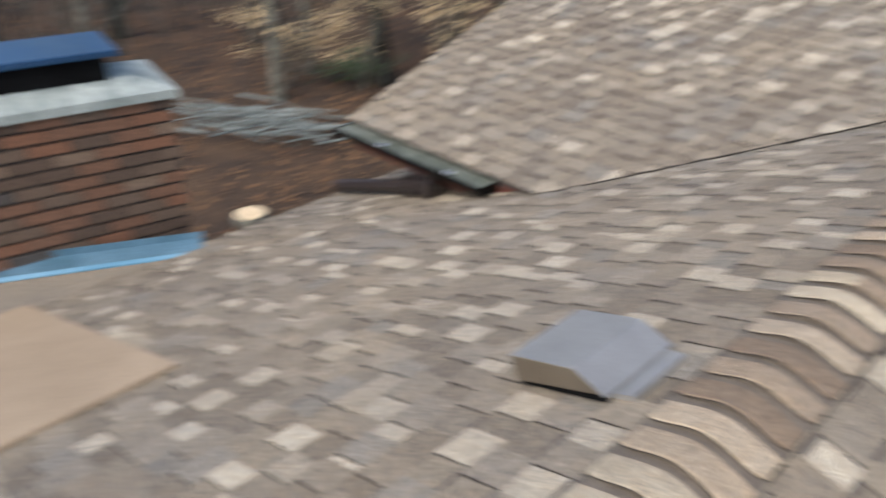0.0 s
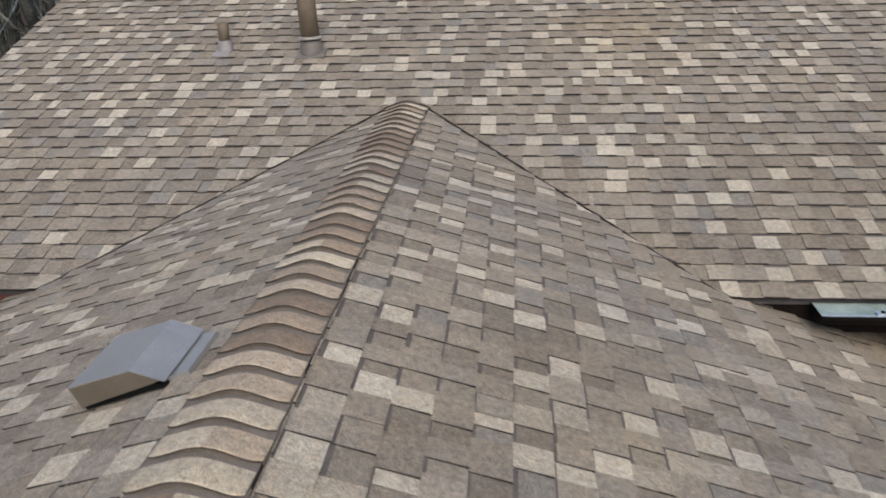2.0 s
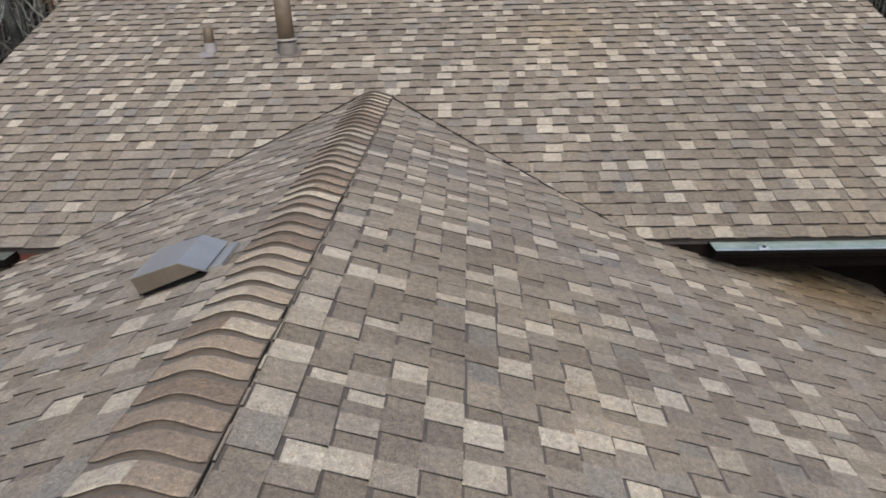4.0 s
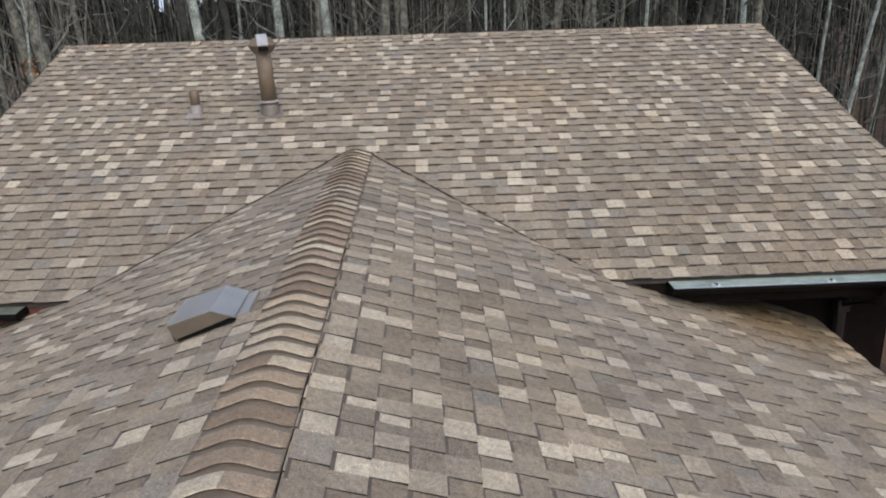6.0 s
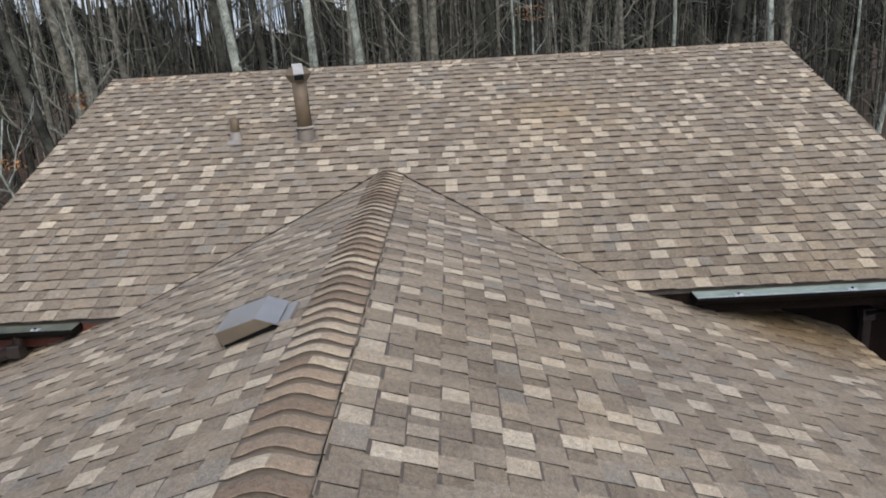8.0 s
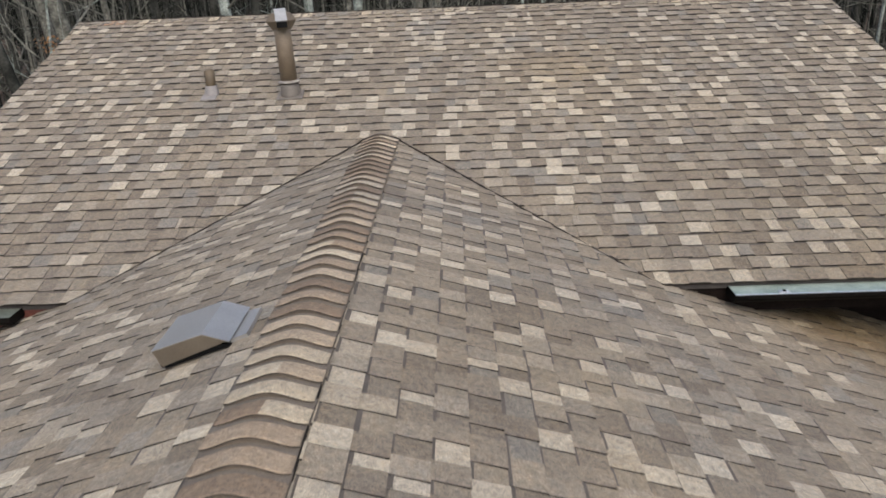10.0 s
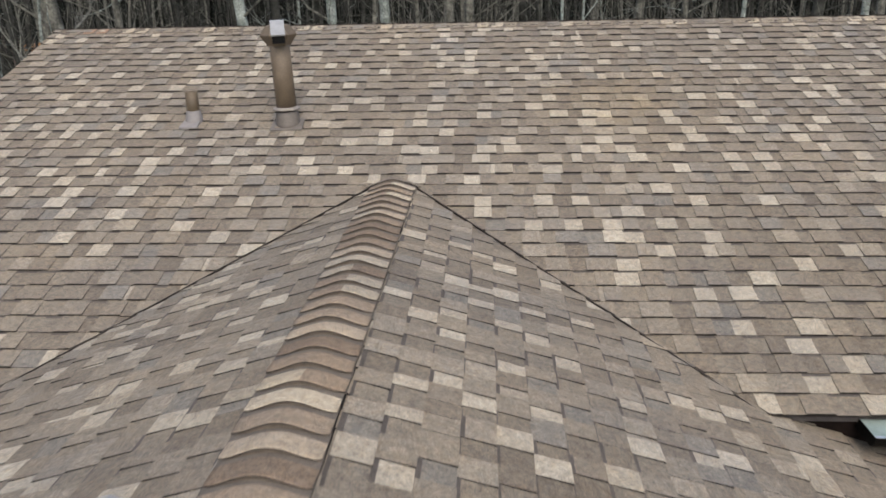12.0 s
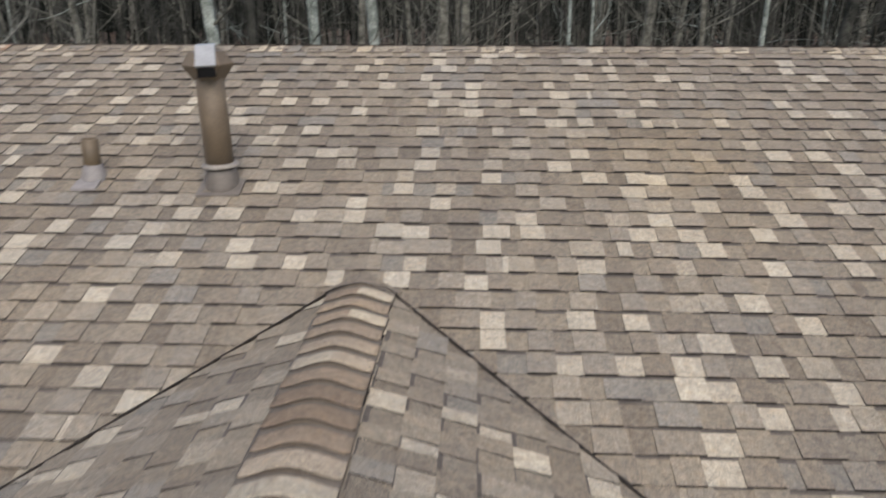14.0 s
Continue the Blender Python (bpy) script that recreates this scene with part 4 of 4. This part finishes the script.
def slab(poly, v0, thick):
    """A piece in slope coordinates (u along the course, v up the slope): proud at its butt, thin where the next course covers it."""
    n = len(poly)
    top = [(u, v, 0.0025 + thick * (1 - (v - v0) / (EXPO + LAP) * 0.92)) for u, v in poly]
    verts = top + [(u, v, -0.002) for u, v in poly]
    area = sum(poly[i - 1][0] * poly[i][1] - poly[i][0] * poly[i - 1][1] for i in range(n))
    order = list(range(n)) if area > 0 else list(range(n))[::-1]
    faces = [tuple(order)]
    for i in range(n):
        a, b = order[i], order[(i + 1) % n]
        faces.append((b, a, a + n, b + n))
    butt = [max(poly[order[i]][1], poly[order[(i + 1) % n]][1]) < v0 + 0.012 for i in range(n)]
    return verts, faces, [0] + [1 if b else 2 for b in butt]


def lay(deck_ob, origin, U, V, u0, u1, courses, regions, near, seed, pale=(), chance=0.15, calm=(0, 0), joint=0.003, cut_sides=True, heights=(0.008, 0.0138)):
    """Covers a slope. near(u, v): which pieces are objects of their own; the rest are joined.
    calm: courses with few pale tabs beside those named, over the whole slope and about its middle."""
    rnd = random.Random(seed)
    N = U.cross(V).normalized()
    m = Matrix.Translation(origin) @ Matrix((U, V, N)).transposed().to_4x4()
    shared, verts, faces, index, count = {}, [], [], [], 0
    for k in range(courses):
        v0 = k * EXPO
        u = u0 - rnd.uniform(0, 0.2)
        raised = rnd.random() < 0.5
        marks = sorted(p for c, p in pale if c == k)
        last = False
        while u < u1:
            w = rnd.choice(WIDTHS[raised])
            light = not last and rnd.random() < chance * (0.25 if k < calm[0] or k < calm[1] and -2.2 < u < 2.7 else 1)
            if light:
                w = rnd.choice((0.075, 0.09, 0.105, 0.12, 0.135))
            elif not raised and rnd.random() < 0.03:
                w, light = 0.03, True           # sliver of a cream blend
            ahead = [p - 0.075 - u for p in marks if p - 0.075 - u > -0.06]
            if ahead and ahead[0] < 0.05:
                w, light = rnd.choice((0.12, 0.135, 0.15)), True
                marks = [p for p in marks if p - 0.075 - u >= 0.05]
            elif ahead and ahead[0] < 0.30:
                w = ahead[0] if ahead[0] < 0.2 else ahead[0] / 2
                light = False
            w = round(w / 0.015) * 0.015
            last = light
            up = raised
            thick = heights[up]
            raised = not raised if rnd.random() < 0.92 else raised
            slip = rnd.choice((-0.002, -0.001, 0, 0, 0.001, 0.002))
            full = [(u, v0 + slip), (u + w - joint, v0 + slip), (u + w - joint, v0 + EXPO + LAP), (u, v0 + EXPO + LAP)]
            for region in regions:
                poly = full
                for half in region:
                    poly = clip(poly, *half) if poly else poly
                if len(poly) < 3:
                    continue
                whole = poly == full or (len(poly) == 4 and all(p in full for p in poly))
                if whole and near(u, v0) and count < 300:
                    key = (round(w, 3), up, light, slip)
                    if key not in shared:
                        vs, fs, ix = slab([(p[0] - u, p[1] - v0) for p in full], 0, thick)
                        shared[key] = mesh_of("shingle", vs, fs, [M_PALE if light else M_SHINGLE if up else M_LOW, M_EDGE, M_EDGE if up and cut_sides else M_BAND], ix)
                    ob = new("shingle", shared[key])
                    ob.parent = deck_ob
                    ob.matrix_basis = m @ Matrix.Translation((u, v0, 0))
                    count += 1
                else:
                    vs, fs, ix = slab(poly, v0, thick)
                    b = len(verts)
                    verts += [m @ Vector(p) for p in vs]
                    faces += [tuple(i + b for i in f) for f in fs]
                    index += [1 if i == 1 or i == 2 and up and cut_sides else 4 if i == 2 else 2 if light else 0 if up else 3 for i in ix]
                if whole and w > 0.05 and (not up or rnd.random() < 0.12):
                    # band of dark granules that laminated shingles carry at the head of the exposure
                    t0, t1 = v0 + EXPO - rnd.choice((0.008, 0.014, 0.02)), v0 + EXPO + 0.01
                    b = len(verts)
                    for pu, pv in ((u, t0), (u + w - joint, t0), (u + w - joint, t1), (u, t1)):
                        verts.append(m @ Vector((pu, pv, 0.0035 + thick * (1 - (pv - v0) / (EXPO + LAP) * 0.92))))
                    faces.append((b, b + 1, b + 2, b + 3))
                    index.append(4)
            u += w
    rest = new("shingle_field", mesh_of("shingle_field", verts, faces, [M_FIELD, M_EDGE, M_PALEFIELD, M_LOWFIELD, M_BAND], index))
    rest.parent = deck_ob
    tagged(rest, "weathered shingle courses", kind="stuff")


# pale tabs: course, place along it
PALE_MAIN_A = ((0, 2.69), (0, 3.35), (1, 2.44), (1, 2.99), (1, 4.10), (2, 2.70), (2, 3.34), (2, 4.15), (3, 2.43), (3, 3.11), (3, 3.59), (4, 2.17), (4, 2.52), (4, 3.45), (4, 3.68), (5, 1.98), (5, 3.10), (5, 3.40), (5, 3.66), (5, 4.12), (6, 2.01), (6, 2.23), (6, 2.64), (6, 3.25), (6, 3.52), (6, 4.14), (6, 4.60), (7, 2.38), (7, 4.47), (8, 2.70), (8, 3.26), (8, 4.59), (9, 3.02), (9, 4.79), (10, 3.51), (10, 3.95), (10, 4.21), (11, 2.97), (11, 4.37), (11, 4.63), (12, 3.42), (13, 2.19), (13, 2.67), (14, 3.25), (15, 3.30), (17, 3.53))
PALE_MAIN_B = ((8, -2.60), (8, -1.24), (8, -1.16), (9, -3.47), (9, -2.99), (9, -0.89), (10, -3.36), (10, -1.13), (11, -2.11), (11, -1.44), (12, -3.51), (12, -3.26), (12, -2.72), (12, -2.33), (12, -1.96), (13, -3.47), (13, -2.48), (14, -2.41), (14, -1.99), (14, -1.34), (15, -2.52), (16, -1.95), (16, -1.22), (17, -3.50), (17, -1.39), (18, -3.81), (18, -3.24), (18, -1.25), (19, -1.59), (20, -3.39), (20, -1.50), (21, -3.84), (22, -2.23), (23, -3.08), (24, -2.94), (24, -2.75), (25, -2.23), (26, -3.49), (27, -3.12), (27, -2.03), (29, -3.39), (29, -2.04))
PALE_MAIN_C = ((7, 1.56), (8, 1.59), (10, 1.53), (10, 1.69), (11, 1.29), (12, 0.68), (12, 1.50), (12, 1.69), (13, 0.68), (14, 1.62), (14, 1.81), (14, 1.95), (15, 0.60), (16, -0.67), (16, 0.27), (16, 2.16), (17, 0.11), (17, 0.65), (17, 1.85), (17, 2.56), (18, 0.08), (18, 0.89), (18, 1.50), (19, -0.41), (19, -0.12), (19, 1.39), (19, 1.62), (20, 0.38), (20, 1.02), (21, 1.51), (21, 2.64), (22, 0.68), (22, 1.29), (23, -0.25), (23, 0.25), (23, 2.87), (24, -0.40), (24, 0.85), (24, 1.25), (24, 1.59), (24, 2.02), (26, 0.24), (27, 1.11))
PALE_MAIN_D = ((9, 1.86), (9, 1.00), (11, 1.90), (11, 1.02), (13, 1.36), (13, 1.09), (16, 2.58), (16, 1.19), (16, -0.38), (16, -1.04), (17, -1.96), (17, -0.72), (18, 2.17), (18, 0.69), (18, 1.76), (18, -1.79), (18, 0.26), (19, 0.88), (19, 2.35), (19, -1.10), (19, -0.87), (20, -0.12), (20, 2.32), (20, 1.64), (20, 2.69), (20, -2.23), (20, 1.91), (21, 0.40), (21, -0.55), (21, 0.14), (21, 2.21), (21, -0.71), (22, 1.73), (22, 2.20), (22, 1.56), (22, -1.48), (23, 1.09), (23, 0.68), (23, -0.59), (24, -0.23), (24, 0.28), (24, 2.49), (24, 2.74))
PALE_EAST = ((9, -4.25), (10, -3.05), (11, -4.47), (11, -4.25), (11, -3.92), (12, -4.29), (13, -4.56), (13, -3.88), (14, -3.77), (14, -3.17), (15, -4.21), (15, -3.09), (16, -3.48), (17, -4.48), (18, -4.66), (18, -4.00), (18, -3.82), (19, -4.01), (19, -3.50), (20, -4.50), (20, -3.83), (20, -2.91), (21, -5.04), (21, -4.14), (21, -3.18), (22, -4.61), (22, -3.94), (22, -3.60), (22, -2.33), (23, -5.38), (23, -5.16), (23, -4.26), (23, -3.27), (24, -5.08), (24, -3.15), (25, -3.42), (26, -5.50), (26, -1.72), (27, -5.51), (27, -4.12), (27, -3.59), (27, -1.63), (28, -5.30), (28, -4.97), (28, -4.70), (28, -4.55), (28, -4.30), (28, -3.52))
PALE_WEST = ((15, 2.95), (15, 3.42), (17, 3.40), (18, 4.21), (19, 2.97), (20, 3.38), (20, 4.74), (21, 3.23), (21, 3.83), (22, 3.75), (22, 4.41), (22, 4.80), (23, 4.91), (26, 1.91), (26, 3.21), (26, 4.32), (26, 4.57), (26, 5.19), (27, 2.14), (27, 3.28), (27, 5.00), (28, 4.37), (28, 4.63), (28, 5.31), (29, 4.80), (29, 5.54))

sl = math.hypot(1, SM)
# main slope: u = x, v from the eave up
MU, MV = Vector((1, 0, 0)), Vector((0, 1, SM)) / sl
mo = Vector((0, EAVE_Y - 0.03, mz(EAVE_Y - 0.03)))
top_v = (RIDGE_Y - EAVE_Y + 0.03) * sl
box_region = [(-1, 0, -(RAKE_W - 0.025)), (1, 0, RAKE_E + 0.025), (0, 1, top_v)]
# keep what lies above the wing's two slopes
k = SM / sl / SG
c0 = -(SM * (EAVE_Y - 0.03)) / SG
west = box_region + [(1, -k, -c0 - 0.012), (1, 0, 0.0)]
east = box_region + [(-1, -k, -c0 - 0.012), (-1, 0, 0.0)]
lay(roof_main, mo, MU, MV, RAKE_W - 0.03, RAKE_E, int(top_v / EXPO) + 1, [west, east], lambda u, v: -0.9 < u < 2.4 and 1.0 < v < 3.6, 107, PALE_MAIN_A + PALE_MAIN_B + PALE_MAIN_C + PALE_MAIN_D, 0.22, (15, 25), 0.0, False, (0.009, 0.0175))
# far slope
bo = Vector((0, BACK_Y, mz(EAVE_Y)))
lay(roof_back, bo, Vector((-1, 0, 0)), Vector((0, -1, SM)) / sl, -RAKE_E, -RAKE_W, int(top_v / EXPO) + 1, [[(-1, 0, RAKE_E + 0.025), (1, 0, -RAKE_W + 0.025), (0, 1, top_v)]], lambda u, v: False, 102, (), 0.15)
sg = math.hypot(1, SG)
gtop = (GEAVE + 0.02) * sg
# wing's east slope: u = y, v from the eave up towards the ridge; x = GEAVE + 0.02 - v / sg
EV = Vector((-1, 0, SG)) / sg
eo = Vector((GEAVE + 0.02, 0, Z0 - SG * (GEAVE + 0.02)))
vv = (GEAVE + 0.02 - VX) * sg
valley = (1, -SG / SM / sg, -SG * (GEAVE + 0.02) / SM + 0.02)
upper = [(-1, 0, -GEND + 0.02), (0, -1, -vv), (0, 1, gtop - 0.10), valley]
lower = [(-1, 0, -GEND + 0.02), (0, 1, vv), (1, 0, WALL_Y)]
lay(roof_east, eo, Vector((0, 1, 0)), EV, GEND, 0.0, int(gtop / EXPO) + 1, [upper, lower], lambda u, v: -6.4 < u < -2.9 and v > gtop - 1.9, 103, PALE_EAST, 0.165)
# wing's west slope: u = -y
wo = Vector((-GEAVE - 0.02, 0, Z0 - SG * (GEAVE + 0.02)))
WV = Vector((1, 0, SG)) / sg
valley = (-1, -SG / SM / sg, -SG * (GEAVE + 0.02) / SM + 0.02)
upper = [(1, 0, -GEND + 0.02), (0, -1, -vv), (0, 1, gtop - 0.10), valley]
lower = [(1, 0, -GEND + 0.02), (0, 1, vv), (-1, 0, -WALL_Y)]
lay(roof_west, wo, Vector((0, -1, 0)), WV, 0.0, -GEND, int(gtop / EXPO) + 1, [upper, lower], lambda u, v: 2.9 < u < 6.6 and v > gtop - 2.0, 104, PALE_WEST, 0.19)


# cut shingle edges along the two valleys
for name, side, rise in (("valley_west", -1, 0.023), ("valley_east", 1, 0.022)):
    top = Vector((side * 0.17, -0.17 * SG / SM, -0.17 * SG))
    d = Vector((side * VX, EAVE_Y - 0.03, SM * (EAVE_Y - 0.03))) - top
    out = Vector((side * SM, SG, 0)).normalized()          # towards the main slope
    a = Vector((0, 0.0, Z0)) + top
    prof = [a - 0.002 * out, a - 0.002 * out + Vector((0, 0, rise)), a + 0.006 * out + Vector((0, 0, rise + 0.001)), a + 0.025 * out + Vector((0, 0, 0.008)), a + 0.03 * out]
    bm = extrude_poly(bmesh.new(), prof, d)
    tagged(part(name, bm, M_EDGE), "dark cut shingle edge along the roof valley", "valley", kind="structure")


# the course that is cut round the end of the low ridge
arc = [(0.185 * (i / 8 - 1), -0.125 - 0.062 * abs(i / 8 - 1) ** 2.4) for i in range(17)]
rim = [(0.205, -0.16), (0.205, 0.03), (0.0, 0.03), (-0.205, 0.03), (-0.205, -0.16)]
outline = arc + rim
tops = [0.032 + 0.008 * (1 - (x / 0.185) ** 2) for x, y in arc] + [0.020, 0.004, 0.004, 0.004, 0.020]
vs = [(x, y, mz(y) + h) for (x, y), h in zip(outline, tops)] + [(x, y, mz(y) - 0.01) for x, y in outline]
n = len(outline)
fs = [tuple(range(n))] + [((i + 1) % n, i, i + n, (i + 1) % n + n) for i in range(n)]
saddle = new("shingle", mesh_of("saddle_shingle", vs, fs, [M_SHINGLE, M_EDGE], [0] + [1] * 16 + [0] * (n - 16)))
saddle.parent = roof_main


# ---- ridge caps ----
def cap_mesh(slope, half, length, mat, lift, left=None, right=None):
    """A bent cap shingle in two layers, proud at its butt end (y = 0); left, right: paler tabs on one flank."""
    n = 17
    xs = [half * (i / 8 - 1) for i in range(n)]
    bend = [-slope * (math.sqrt(x * x + 0.1 ** 2) - 0.1) - 0.011 for x in xs]
    hump = [math.exp(-((x / (0.62 * half)) ** 2)) for x in xs]
    proud = [lift * (0.015 + 0.021 * h) for h in hump]
    sunk = [0.005 + 0.003 * h for h in hump]
    wear = [0.016 * (abs(x) / half) ** 8 for x in xs]            # rounded corners of the butt
    rows = []
    rows.append([(x, w, z + h) for x, w, z, h in zip(xs, wear, bend, proud)])
    rows.append([(x, w + 0.012, z + h + 0.0008) for x, w, z, h in zip(xs, wear, bend, proud)])
    rows.append([(x, length * 0.5, z + 0.53 * h + 0.47 * q) for x, z, h, q in zip(xs, bend, proud, sunk)])
    # dark head band starts here: granules plus painted shadow of the next lip
    head = EXPO - 0.024
    rows.append([(x, head - 0.004 * (abs(x) / half), z + 0.53 * h + 0.47 * q + (head / length - 0.5) * 2 * 0.53 * (q - h)) for x, z, h, q in zip(xs, bend, proud, sunk)])
    rows.append([(x, length, z + q) for x, z, q in zip(xs, bend, sunk)])
    rows.append([(x, w + 0.001, z + h - 0.0055) for x, w, z, h in zip(xs, wear, bend, proud)])
    rows.append([(x, w + 0.007, z + h - 0.0055) for x, w, z, h in zip(xs, wear, bend, proud)])
    rows.append([(x, w + 0.007, z - 0.006 - (0.02 if i in (0, n - 1) else 0)) for i, (x, w, z) in enumerate(zip(xs, wear, bend))])
    verts, faces, index = [v for row in rows for v in row], [], []
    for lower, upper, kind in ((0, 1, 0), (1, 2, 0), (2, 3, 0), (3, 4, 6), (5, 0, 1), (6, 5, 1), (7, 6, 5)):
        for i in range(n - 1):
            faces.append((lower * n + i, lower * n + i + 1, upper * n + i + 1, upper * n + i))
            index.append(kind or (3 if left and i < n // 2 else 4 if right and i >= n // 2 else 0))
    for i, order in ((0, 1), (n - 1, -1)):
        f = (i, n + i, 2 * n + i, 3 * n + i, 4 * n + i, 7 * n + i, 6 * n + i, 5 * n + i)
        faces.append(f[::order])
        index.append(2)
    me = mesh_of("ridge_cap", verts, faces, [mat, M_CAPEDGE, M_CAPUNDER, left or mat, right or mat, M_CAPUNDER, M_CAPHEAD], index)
    me.polygons.foreach_set("use_smooth", [k in (0, 3, 4, 6) for k in index])
    return me


def ridge(name, label, slope, half, start, step, count, pale, lift, mat, dip=False):
    """pale: which caps are cream ("all"), or only on one flank ("left", "right")."""
    r = tagged(new(name), label, "roof ridge", kind="structure")
    if dip:
        # thin black strip along the caps' east edge
        x, z = half - 0.003, Z0 - slope * half
        bm = extrude_poly(bmesh.new(), [Vector((x, GEND, z)), Vector((x, GEND, z + 0.025)), Vector((x + 0.002, GEND, z + 0.024)), Vector((x + 0.006, GEND, z))], (0, -GEND - 0.2, 0))
        part("edge_seam", bm, M_EDGE, r, "thin black strip beside the caps")
    kinds = {"": cap_mesh(slope, half, 0.205, mat, lift), "rust": cap_mesh(slope, half, 0.205, M_RUSTCAP, lift), "all": cap_mesh(slope, half, 0.205, M_CREAM, lift),
             "left": cap_mesh(slope, half, 0.205, mat, lift, left=M_CREAM), "right": cap_mesh(slope, half, 0.205, mat, lift, right=M_CREAM)}
    rnd = random.Random(9)
    for i in range(count):
        ob = new("ridge_cap", kinds[pale.get(count - 1 - i, "")])
        ob.parent = r
        ob.matrix_basis = start @ pose(rnd.uniform(-0.004, 0.004), i * step, rnd.uniform(-0.001, 0.002), -21 if dip and i == count - 1 else 0, 0, rnd.uniform(-0.8, 0.8))
    return r


CREAM = {0: "all", 1: "right", 3: "right", 6: "left", 12: "all", 13: "left", 14: "right", 15: "right", 21: "left", 22: "all", 30: "all", 31: "left", 32: "all", 33: "right", 39: "left", 46: "all", 52: "right"}
N_CAPS = 75
ridge("ridge_low", "curved tan and cream ridge cap shingles along the wing", SG, 0.168, pose(0, -0.19 - (N_CAPS - 1) * EXPO, Z0 + 0.004), EXPO, N_CAPS, CREAM, 1.0, M_CAP, True)
ridge("ridge_high", "ridge cap shingles along the top of the main roof", SM, 0.15, pose(RAKE_E + 0.01, RIDGE_Y, mz(RIDGE_Y) - 0.004, 0, 0, 90), EXPO, 62, {i: "rust" if i in (1, 2) else "all" for i in range(62) if i in (1, 2) or i * 7 % 13 in (2, 5, 9)}, 0.7, M_SHINGLE)
